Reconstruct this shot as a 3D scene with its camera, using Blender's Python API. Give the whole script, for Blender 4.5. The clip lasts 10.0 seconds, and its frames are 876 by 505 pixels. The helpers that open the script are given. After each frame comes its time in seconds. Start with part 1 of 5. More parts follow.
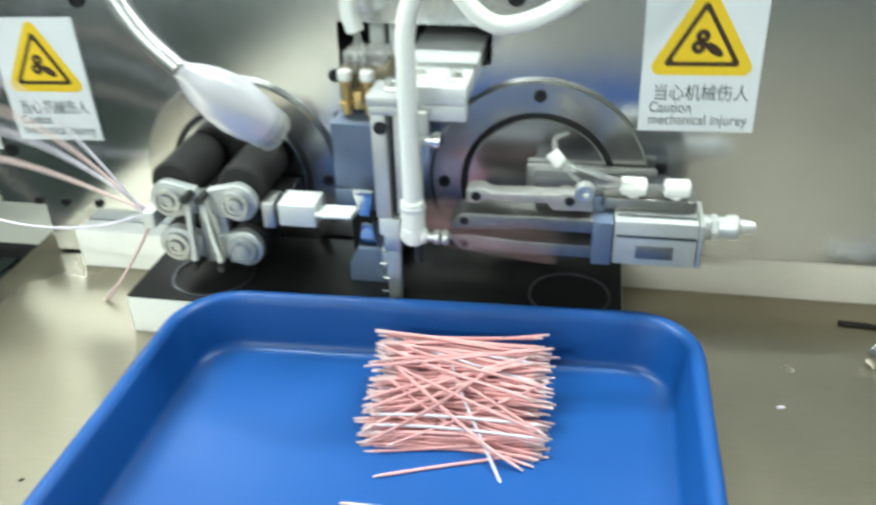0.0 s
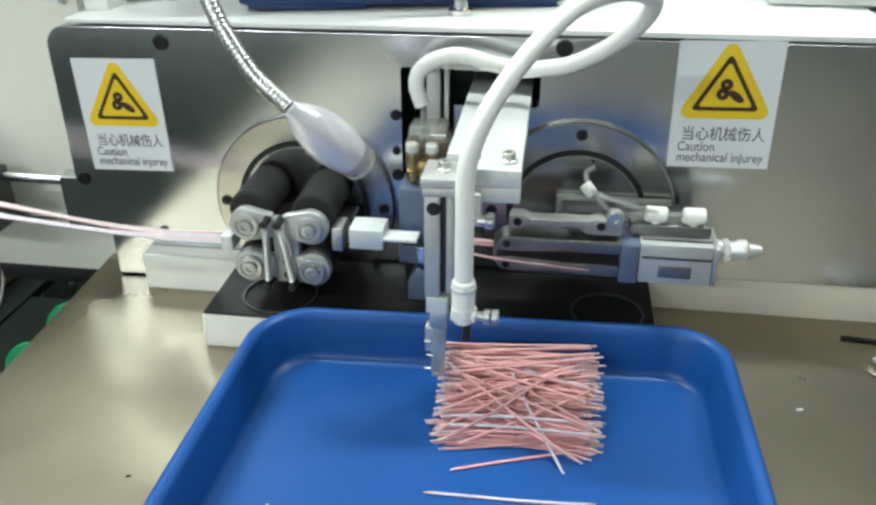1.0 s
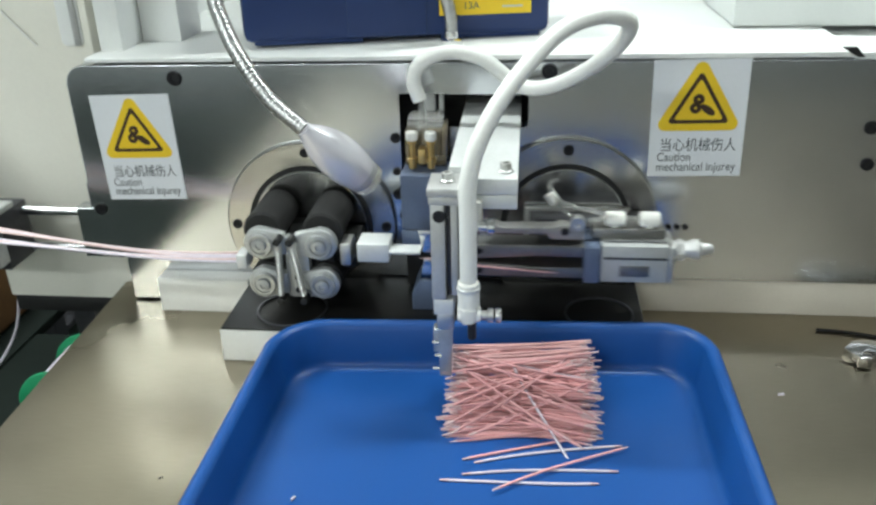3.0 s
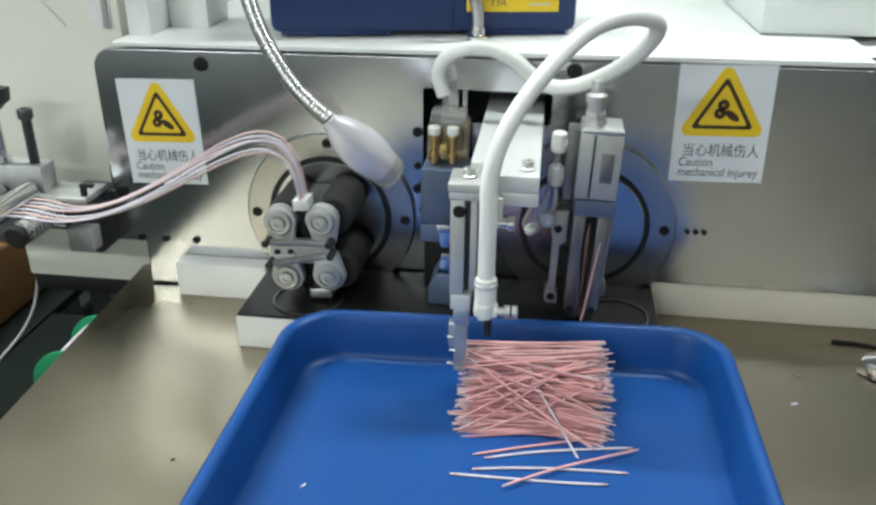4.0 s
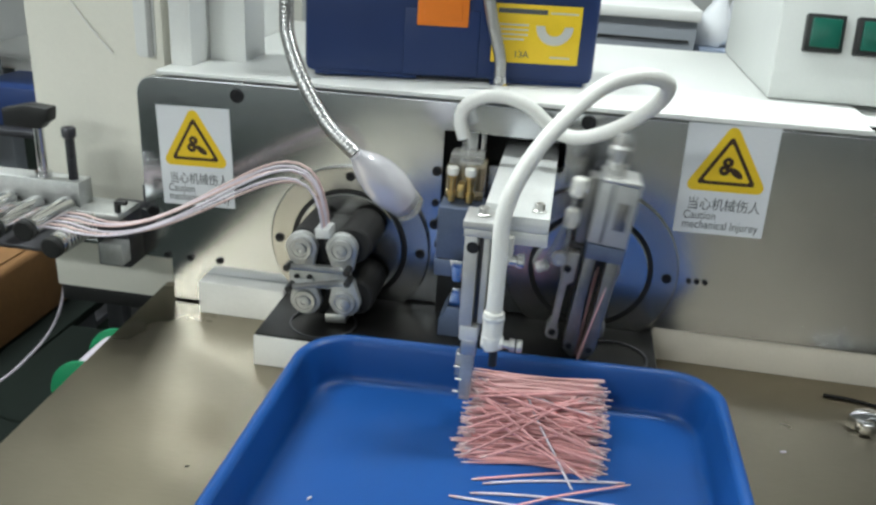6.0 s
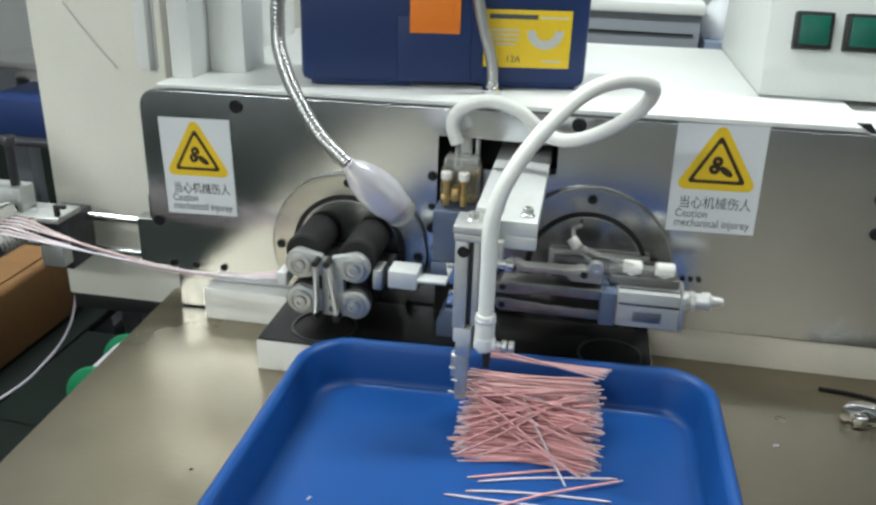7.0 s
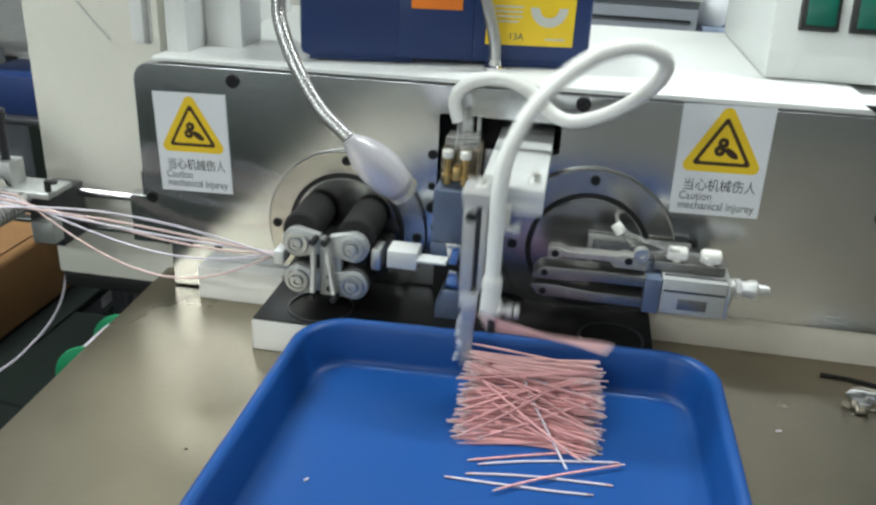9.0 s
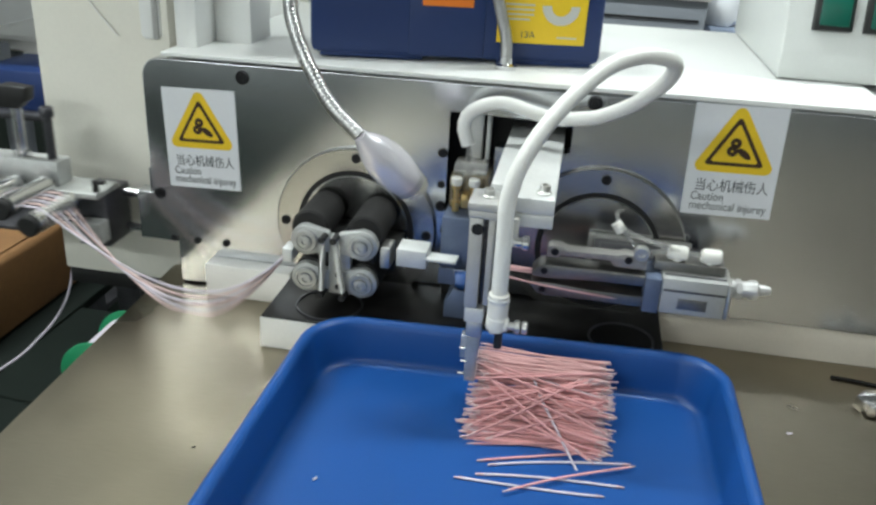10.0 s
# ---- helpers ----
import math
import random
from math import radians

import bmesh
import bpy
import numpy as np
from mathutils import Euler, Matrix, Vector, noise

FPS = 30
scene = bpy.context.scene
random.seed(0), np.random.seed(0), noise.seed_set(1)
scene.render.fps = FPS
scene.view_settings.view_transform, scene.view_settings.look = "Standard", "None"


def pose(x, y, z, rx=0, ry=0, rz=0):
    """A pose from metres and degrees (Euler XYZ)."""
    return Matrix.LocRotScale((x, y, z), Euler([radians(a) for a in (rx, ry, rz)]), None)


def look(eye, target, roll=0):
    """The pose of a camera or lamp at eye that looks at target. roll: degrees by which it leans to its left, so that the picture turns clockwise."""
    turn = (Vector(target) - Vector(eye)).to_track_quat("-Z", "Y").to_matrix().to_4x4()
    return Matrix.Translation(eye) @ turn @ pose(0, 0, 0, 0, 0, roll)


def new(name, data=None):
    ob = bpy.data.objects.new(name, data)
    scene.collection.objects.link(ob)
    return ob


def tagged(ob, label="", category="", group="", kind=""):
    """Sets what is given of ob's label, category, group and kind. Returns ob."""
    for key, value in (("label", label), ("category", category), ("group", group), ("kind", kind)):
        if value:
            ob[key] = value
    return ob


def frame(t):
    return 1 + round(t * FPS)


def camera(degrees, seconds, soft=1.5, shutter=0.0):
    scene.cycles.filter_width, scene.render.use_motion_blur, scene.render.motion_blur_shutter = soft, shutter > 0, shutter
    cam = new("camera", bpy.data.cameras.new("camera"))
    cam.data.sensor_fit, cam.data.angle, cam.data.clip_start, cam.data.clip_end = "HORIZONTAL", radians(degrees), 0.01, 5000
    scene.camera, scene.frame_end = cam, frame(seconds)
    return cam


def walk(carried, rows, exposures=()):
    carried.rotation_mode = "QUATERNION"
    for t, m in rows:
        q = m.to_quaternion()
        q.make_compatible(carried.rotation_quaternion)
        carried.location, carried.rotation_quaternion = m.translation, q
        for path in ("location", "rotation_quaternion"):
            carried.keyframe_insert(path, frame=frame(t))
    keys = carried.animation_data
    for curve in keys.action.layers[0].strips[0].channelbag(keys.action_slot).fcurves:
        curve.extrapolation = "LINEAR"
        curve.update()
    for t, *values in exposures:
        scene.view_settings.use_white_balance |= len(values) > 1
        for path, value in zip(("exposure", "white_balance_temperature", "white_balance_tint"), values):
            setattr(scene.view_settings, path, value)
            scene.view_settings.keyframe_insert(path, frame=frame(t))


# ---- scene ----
cam = camera(54.7, 10.0, soft=2.6, shutter=0.8)
PATH = [
    (0, (0.061, -0.045, 0.402), (-0.269, 1.646, -0.614), -1.8),
    (0.2, (0.048, -0.067, 0.406), (-0.282, 1.646, -0.573), -1.2),
    (0.5, (0.024, -0.097, 0.417), (-0.281, 1.635, -0.537), -0.8),
    (0.8, (0.004, -0.114, 0.413), (-0.263, 1.638, -0.514), -0.2),
    (1, (-0.005, -0.127, 0.427), (-0.246, 1.623, -0.51), 0.0),
    (1.5, (-0.012, -0.154, 0.429), (-0.234, 1.613, -0.482), -0.2),
    (2, (-0.017, -0.165, 0.44), (-0.209, 1.609, -0.463), -1.2),
    (2.2, (-0.014, -0.178, 0.424), (-0.216, 1.615, -0.44), -1.0),
    (3.3, (-0.02, -0.188, 0.428), (-0.219, 1.611, -0.423), -1.5),
    (3.5, (-0.023, -0.188, 0.419), (-0.222, 1.608, -0.438), -0.7),
    (4, (-0.021, -0.191, 0.426), (-0.25, 1.601, -0.43), 0.5),
    (4.5, (-0.018, -0.204, 0.436), (-0.229, 1.6, -0.402), 1.1),
    (5, (-0.01, -0.217, 0.437), (-0.253, 1.583, -0.4), 1.6),
    (5.5, (-0.018, -0.22, 0.441), (-0.289, 1.591, -0.364), 4.0),
    (5.7, (-0.022, -0.226, 0.433), (-0.277, 1.603, -0.335), 4.3),
    (6.8, (0.002, -0.234, 0.454), (-0.307, 1.579, -0.331), 1.7),
    (7, (0.005, -0.239, 0.452), (-0.298, 1.576, -0.331), 1.9),
    (7.5, (0.0, -0.238, 0.443), (-0.285, 1.574, -0.356), 2.0),
    (8, (0.003, -0.236, 0.447), (-0.279, 1.567, -0.372), 2.2),
    (8.5, (-0.004, -0.229, 0.441), (-0.275, 1.577, -0.375), 2.8),
    (9, (-0.007, -0.231, 0.438), (-0.281, 1.578, -0.368), 2.9),
    (9.5, (-0.013, -0.229, 0.437), (-0.286, 1.58, -0.37), 2.9),
    (10, (-0.015, -0.228, 0.436), (-0.293, 1.58, -0.374), 3.3),
]
walk(cam, [(t, look(eye, target, roll)) for t, eye, target, roll in PATH], [(0.0, 0.78, 6250, 1), (0.5, 0.54, 6300, 3), (1.0, 0.26, 6310, 5), (2.0, 0.17, 6310, 7), (4.5, 0.05, 6340, 9), (6.0, -0.01, 6360, 10), (10.0, -0.01, 6360, 10)])


# ---- light ----
world = bpy.data.worlds.new("world")
world.use_nodes = True
scene.world = world
world.node_tree.nodes["Background"].inputs[0].default_value = (0.8, 0.88, 1.0, 1)
world.node_tree.nodes["Background"].inputs[1].default_value = 0.25


# ---- materials ----
def mat(name, color, rough=0.5, metal=0.0, grain=0.0, scale=200.0, bump=0.0, stretch=(1, 1, 1), stain=0.0, stain_scale=6.0, rough_var=0.0, coat=0.0, trans=0.0, ior=1.45, sub=0.0):
    m = bpy.data.materials.new(name)
    m.use_nodes = True
    nt = m.node_tree
    b = nt.nodes["Principled BSDF"]
    b.inputs["Base Color"].default_value = (*color, 1)
    b.inputs["Roughness"].default_value = rough
    b.inputs["Metallic"].default_value = metal
    b.inputs["Coat Weight"].default_value = coat
    b.inputs["Transmission Weight"].default_value = trans
    b.inputs["IOR"].default_value = ior
    if sub:
        b.inputs["Subsurface Weight"].default_value = sub
        b.inputs["Subsurface Radius"].default_value = (0.004, 0.004, 0.004)
    co = nt.nodes.new("ShaderNodeTexCoord")
    mp = nt.nodes.new("ShaderNodeMapping")
    mp.inputs["Scale"].default_value = stretch
    nt.links.new(co.outputs["Object"], mp.inputs["Vector"])
    fine = nt.nodes.new("ShaderNodeTexNoise")
    fine.inputs["Scale"].default_value = scale
    fine.inputs["Detail"].default_value = 4
    nt.links.new(mp.outputs[0], fine.inputs["Vector"])
    if grain or stain:
        big = nt.nodes.new("ShaderNodeTexNoise")
        big.inputs["Scale"].default_value = stain_scale
        big.inputs["Detail"].default_value = 5
        nt.links.new(co.outputs["Object"], big.inputs["Vector"])
        last = None
        for src, amount in ((fine, grain), (big, stain)):
            ramp = nt.nodes.new("ShaderNodeMapRange")
            ramp.inputs["From Min"].default_value, ramp.inputs["From Max"].default_value = 0.2, 0.8
            ramp.inputs["To Min"].default_value, ramp.inputs["To Max"].default_value = 1 - amount, 1 + amount
            nt.links.new(src.outputs["Fac"], ramp.inputs["Value"])
            mul = nt.nodes.new("ShaderNodeVectorMath")
            mul.operation = "SCALE"
            if last is None:
                mul.inputs[0].default_value = color
            else:
                nt.links.new(last.outputs[0], mul.inputs[0])
            nt.links.new(ramp.outputs[0], mul.inputs["Scale"])
            last = mul
        nt.links.new(last.outputs[0], b.inputs["Base Color"])
        if rough_var:
            rr = nt.nodes.new("ShaderNodeMapRange")
            rr.inputs["From Min"].default_value, rr.inputs["From Max"].default_value = 0.2, 0.8
            rr.inputs["To Min"].default_value, rr.inputs["To Max"].default_value = max(0.02, rough - rough_var), rough + rough_var
            nt.links.new(big.outputs["Fac"], rr.inputs["Value"])
            nt.links.new(rr.outputs[0], b.inputs["Roughness"])
    if bump:
        bp = nt.nodes.new("ShaderNodeBump")
        bp.inputs["Strength"].default_value = bump
        bp.inputs["Distance"].default_value = 0.001
        nt.links.new(fine.outputs["Fac"], bp.inputs["Height"])
        nt.links.new(bp.outputs[0], b.inputs["Normal"])
    return m


def glow(name, color, strength):
    m = bpy.data.materials.new(name)
    m.use_nodes = True
    b = m.node_tree.nodes["Principled BSDF"]
    b.inputs["Base Color"].default_value = (*color, 1)
    b.inputs["Emission Color"].default_value = (*color, 1)
    b.inputs["Emission Strength"].default_value = strength
    return m


def vary(m, amount):
    """Shift the brightness of each object a little by its own random number."""
    nt = m.node_tree
    b = nt.nodes["Principled BSDF"]
    info = nt.nodes.new("ShaderNodeObjectInfo")
    rng = nt.nodes.new("ShaderNodeMapRange")
    rng.inputs["To Min"].default_value, rng.inputs["To Max"].default_value = 1 - amount, 1 + amount
    nt.links.new(info.outputs["Random"], rng.inputs["Value"])
    mul = nt.nodes.new("ShaderNodeVectorMath")
    mul.operation = "SCALE"
    link = b.inputs["Base Color"].links
    if link:
        nt.links.new(link[0].from_socket, mul.inputs[0])
    else:
        mul.inputs[0].default_value = b.inputs["Base Color"].default_value[:3]
    nt.links.new(rng.outputs[0], mul.inputs["Scale"])
    nt.links.new(mul.outputs[0], b.inputs["Base Color"])
    return m


PLATE = mat("ground_steel", (0.55, 0.565, 0.585), 0.165, 1.0, 0.05, 60, 0.04, (1, 1, 30), 0.10, 7, 0.05)
RING = mat("turned_steel", (0.48, 0.47, 0.45), 0.25, 1.0, 0.06, 300, 0.05, stain=0.08)
TABLE = mat("brushed_table_steel", (0.31, 0.275, 0.21), 0.30, 1.0, 0.07, 50, 0.06, (1, 25, 1), 0.12, 5, 0.07)
STEEL = mat("machined_steel", (0.60, 0.60, 0.58), 0.42, 1.0, 0.08, 200, 0.08, stain=0.10, stain_scale=30)
CHROME = mat("bright_chrome", (0.72, 0.72, 0.72), 0.16, 1.0, 0.03, 200, 0.0, stain=0.05)
ALU = mat("anodised_aluminium", (0.68, 0.69, 0.68), 0.48, 0.45, 0.05, 300, 0.06, stain=0.06, stain_scale=25)
BLUEALU = mat("bluish_anodised_aluminium", (0.13, 0.165, 0.25), 0.45, 0.4, 0.06, 300, 0.06, stain=0.12, stain_scale=30)
DARKSTEEL = mat("dark_oxide_steel", (0.09, 0.09, 0.10), 0.38, 0.7, 0.12, 200, 0.1, stain=0.2, stain_scale=20)
BLACK = mat("black_oxide", (0.016, 0.016, 0.016), 0.46, 0.1, 0.15, 200, 0.08, stain=0.25, stain_scale=20)
COVER = mat("black_base_cover", (0.010, 0.0095, 0.009), 0.42, 0, 0.15, 200, 0.05, stain=0.25, stain_scale=14)
COVER.node_tree.nodes["Principled BSDF"].inputs["Specular IOR Level"].default_value = 0.2
RUBBER = mat("black_rubber", (0.013, 0.0122, 0.012), 0.75, 0, 0.2, 400, 0.3, stain=0.2, stain_scale=40)
# Black of bolts and screws; also the painted shade behind the plate's slot.
HOLE = mat("blackened_bolt_and_slot_shade", (0.012, 0.012, 0.014), 0.45, 0.3, 0.2, 400, 0.1)
WHITEPAINT = mat("white_enamel", (0.78, 0.79, 0.77), 0.34, 0, 0.02, 300, 0.05, stain=0.03, stain_scale=8)
CREAMPAINT = mat("cream_painted_sheet", (0.84, 0.82, 0.73), 0.42, 0, 0.02, 300, 0.06, stain=0.04, stain_scale=5)
BASEWHITE = mat("milled_base_edge", (0.66, 0.61, 0.53), 0.38, 0.1, 0.03, 300, 0.04, stain=0.06, stain_scale=15)
BASEBRIGHT = mat("bright_milled_edge", (0.82, 0.81, 0.77), 0.36, 0.05, 0.03, 300, 0.04, stain=0.05, stain_scale=15)
TRAY = mat("blue_plastic", (0.0085, 0.063, 0.245), 0.36, 0, 0.03, 500, 0.10, stain=0.05, stain_scale=10, rough_var=0.05)
TRAY.node_tree.nodes["Principled BSDF"].inputs["Specular IOR Level"].default_value = 0.4
CASE = mat("dark_blue_plastic", (0.010, 0.029, 0.112), 0.46, 0, 0.05, 600, 0.2, stain=0.08, stain_scale=12)
YELLOW = mat("yellow_print", (0.80, 0.55, 0.02), 0.45, 0, 0.03, 300, 0, stain=0.04)
ORANGE = mat("orange_plastic", (0.85, 0.22, 0.02), 0.4, 0, 0.03, 300, 0, stain=0.04)
PAPER = mat("white_vinyl", (0.72, 0.74, 0.77), 0.4, 0, 0.02, 300, 0, stain=0.03)
BROWN = mat("dark_brown_print", (0.05, 0.025, 0.012), 0.5)
INK = mat("grey_ink", (0.08, 0.09, 0.10), 0.55)
WIRE = vary(mat("pale_pink_wire", (0.64, 0.325, 0.325), 0.45, 0, 0.06, 300, 0.03, stain=0.08, stain_scale=60), 0.22)
WIREWHITE = vary(mat("white_wire", (0.60, 0.55, 0.62), 0.42, 0, 0.05, 300, 0.03, stain=0.06, stain_scale=60), 0.08)
FRESHWIRE = mat("fresh_pink_wire", (0.66, 0.39, 0.385), 0.42, 0, 0.05, 300, 0.03, stain=0.06, stain_scale=60)
FEEDWIRE = mat("faded_pink_wire", (0.64, 0.47, 0.45), 0.42, 0, 0.05, 300, 0.03, stain=0.06, stain_scale=60)
TINNED = mat("tinned_wire_end", (0.60, 0.43, 0.43), 0.45, 0.2, 0.05, 500, 0)
HOSE = mat("milky_hose", (0.80, 0.80, 0.77), 0.48, 0, 0.03, 200, 0.03, stain=0.04, stain_scale=20, sub=0.5)
CLEAR = mat("clear_tube", (0.9, 0.9, 0.88), 0.1, 0, 0, 200, 0, trans=0.85)
ACRYL = mat("amber_acrylic", (0.72, 0.62, 0.46), 0.08, 0, 0, 200, 0, trans=0.80, ior=1.25)
DISCFACE = mat("polished_disc_steel", (0.52, 0.52, 0.51), 0.22, 1.0, 0.06, 300, 0.04, stain=0.08)
ARMJAW = mat("dull_jaw_aluminium", (0.38, 0.37, 0.35), 0.46, 0.6, 0.10, 220, 0.08, stain=0.18, stain_scale=40)
JAW = mat("worn_jaw_steel", (0.24, 0.235, 0.225), 0.38, 0.9, 0.10, 220, 0.08, stain=0.18, stain_scale=40)
CYLALU = mat("dull_cylinder_aluminium", (0.46, 0.47, 0.46), 0.44, 0.5, 0.06, 300, 0.06, stain=0.10, stain_scale=30)
HUB = mat("dull_hub_steel", (0.44, 0.45, 0.45), 0.34, 0.7, 0.10, 250, 0.08, stain=0.18, stain_scale=60)
LEVER = mat("worn_aluminium", (0.50, 0.51, 0.50), 0.42, 0.6, 0.10, 250, 0.08, stain=0.14, stain_scale=40)
PLATED = mat("plated_steel", (0.52, 0.52, 0.51), 0.42, 0.55, 0.06, 250, 0.06, stain=0.10, stain_scale=30)
BRASS = mat("brass", (0.72, 0.52, 0.22), 0.28, 1.0, 0.05, 300, 0, stain=0.08, stain_scale=40)
NYLON = mat("white_nylon", (0.80, 0.79, 0.74), 0.4, 0, 0.03, 300, 0.05, stain=0.04)
CARDBOARD = mat("brown_board", (0.20, 0.10, 0.036), 0.8, 0, 0.08, 90, 0.2, stain=0.15, stain_scale=8)
GREEN = mat("green_plastic", (0.012, 0.22, 0.09), 0.4, 0, 0.05, 300, 0.05, stain=0.08)
BUTTON = mat("green_switch_cap", (0.005, 0.11, 0.075), 0.3, 0, 0.05, 300, 0, stain=0.05)
GREYBOX = mat("grey_paint", (0.24, 0.26, 0.29), 0.5, 0, 0.05, 200, 0.05, stain=0.06)
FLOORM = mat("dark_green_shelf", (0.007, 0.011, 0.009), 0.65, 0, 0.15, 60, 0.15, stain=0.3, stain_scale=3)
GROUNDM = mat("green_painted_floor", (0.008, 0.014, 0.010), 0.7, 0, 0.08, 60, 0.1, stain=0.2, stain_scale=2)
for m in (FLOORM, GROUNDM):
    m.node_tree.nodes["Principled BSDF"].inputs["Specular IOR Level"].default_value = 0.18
WALLM = mat("pale_wall", (0.62, 0.63, 0.62), 0.8, 0, 0.03, 80, 0.1, stain=0.06, stain_scale=2)
CEILM = mat("white_ceiling", (0.75, 0.75, 0.74), 0.85, 0, 0.02, 80, 0.05, stain=0.04, stain_scale=2)
TUBE = glow("lit_tube", (1.0, 0.98, 0.95), 9.0)
LENS = mat("frosted_lens", (0.85, 0.85, 0.85), 0.3)
ICONGREY = mat("grey_print", (0.55, 0.55, 0.52), 0.5)


# ---- mesh makers ----
def bm_box(x0, x1, y0, y1, z0, z1, bevel=0.0, seg=2):
    bm = bmesh.new()
    bmesh.ops.create_cube(bm, size=1)
    for v in bm.verts:
        v.co = ((x0 + x1) / 2 + v.co.x * (x1 - x0), (y0 + y1) / 2 + v.co.y * (y1 - y0), (z0 + z1) / 2 + v.co.z * (z1 - z0))
    if bevel:
        bmesh.ops.bevel(bm, geom=bm.edges[:], offset=bevel, segments=seg, affect="EDGES", profile=0.5)
    return bm


def bm_lathe(rings, p, axis, n=32):
    """A turned body: rings of (distance along the axis, radius), closed where a radius is 0."""
    bm = bmesh.new()
    q = Vector(axis).normalized().to_track_quat("Z", "Y").to_matrix()
    rows = []
    for d, r in rings:
        if r <= 1e-6:
            rows.append([bm.verts.new(Vector(p) + q @ Vector((0, 0, d)))])
        else:
            rows.append([bm.verts.new(Vector(p) + q @ Vector((r * math.cos(2 * math.pi * i / n), r * math.sin(2 * math.pi * i / n), d))) for i in range(n)])
    for a, b in zip(rows, rows[1:]):
        if len(a) == 1 and len(b) == 1:
            continue
        for i in range(n):
            j = (i + 1) % n
            if len(a) == 1:
                bm.faces.new((a[0], b[j], b[i]))
            elif len(b) == 1:
                bm.faces.new((a[i], a[j], b[0]))
            else:
                bm.faces.new((a[i], a[j], b[j], b[i]))
    bmesh.ops.recalc_face_normals(bm, faces=bm.faces)
    return bm


def bm_cyl(p, axis, length, r, bevel=0.0, n=24):
    b = bevel
    return bm_lathe([(0, 0), (0, r - b), (b, r), (length - b, r), (length, r - b), (length, 0)] if b else [(0, 0), (0, r), (length, r), (length, 0)], p, axis, n)


def bm_tube(points, radius, n=12, cap=True):
    """A round tube along points; radius is a number or one for each point."""
    bm = bmesh.new()
    pts = [Vector(p) for p in points]
    rad = radius if hasattr(radius, "__len__") else [radius] * len(pts)
    side, rows = None, []
    for i, p in enumerate(pts):
        d = (pts[min(i + 1, len(pts) - 1)] - pts[max(i - 1, 0)]).normalized()
        side = d.orthogonal().normalized() if side is None else (side - d * side.dot(d)).normalized()
        up = d.cross(side)
        rows.append([bm.verts.new(p + rad[i] * (math.cos(2 * math.pi * k / n) * side + math.sin(2 * math.pi * k / n) * up)) for k in range(n)])
    for a, b in zip(rows, rows[1:]):
        for k in range(n):
            bm.faces.new((a[k], a[(k + 1) % n], b[(k + 1) % n], b[k]))
    if cap:
        bm.faces.new(rows[0][::-1])
        bm.faces.new(rows[-1])
    bmesh.ops.recalc_face_normals(bm, faces=bm.faces)
    return bm


def smooth_path(points, steps=8):
    """Points along a Catmull-Rom curve through the given ones."""
    p = [Vector(q) for q in points]
    p = [2 * p[0] - p[1]] + p + [2 * p[-1] - p[-2]]
    out = []
    for i in range(1, len(p) - 2):
        for s in range(steps):
            t = s / steps
            out.append(0.5 * (2 * p[i] + (p[i + 1] - p[i - 1]) * t + (2 * p[i - 1] - 5 * p[i] + 4 * p[i + 1] - p[i + 2]) * t * t + (3 * p[i] - p[i - 1] - 3 * p[i + 1] + p[i + 2]) * t ** 3))
    out.append(p[-2])
    return out


def spaced(points, n):
    """n + 1 points at even steps along a line of points."""
    d = [0.0]
    for a, b in zip(points, points[1:]):
        d.append(d[-1] + (b - a).length)
    out, j = [], 0
    for i in range(n + 1):
        s = d[-1] * i / n
        while j < len(points) - 2 and d[j + 1] < s:
            j += 1
        f = (s - d[j]) / max(d[j + 1] - d[j], 1e-9)
        out.append(points[j] + (points[j + 1] - points[j]) * min(max(f, 0), 1))
    return out


def bm_prism(outline, y0, y1, bevel=0.0):
    """An outline in x and z, pushed from y0 to y1."""
    bm = bmesh.new()
    a = [bm.verts.new((x, y0, z)) for x, z in outline]
    b = [bm.verts.new((x, y1, z)) for x, z in outline]
    n = len(a)
    bm.faces.new(a)
    bm.faces.new(b[::-1])
    for i in range(n):
        bm.faces.new((a[i], b[i], b[(i + 1) % n], a[(i + 1) % n]))
    bmesh.ops.recalc_face_normals(bm, faces=bm.faces)
    if bevel:
        edges = [e for e in bm.edges if abs(e.verts[0].co.y - e.verts[1].co.y) < 1e-7]
        bmesh.ops.bevel(bm, geom=edges, offset=bevel, segments=2, affect="EDGES", profile=0.5)
    return bm


def bm_plan(outline, z0, z1, bevel=0.0):
    """An outline in x and y, pushed from z0 to z1."""
    bm = bm_prism([(x, y) for x, y in outline], z0, z1, bevel)
    for v in bm.verts:
        v.co = (v.co.x, v.co.z, v.co.y)
    bmesh.ops.recalc_face_normals(bm, faces=bm.faces)
    return bm


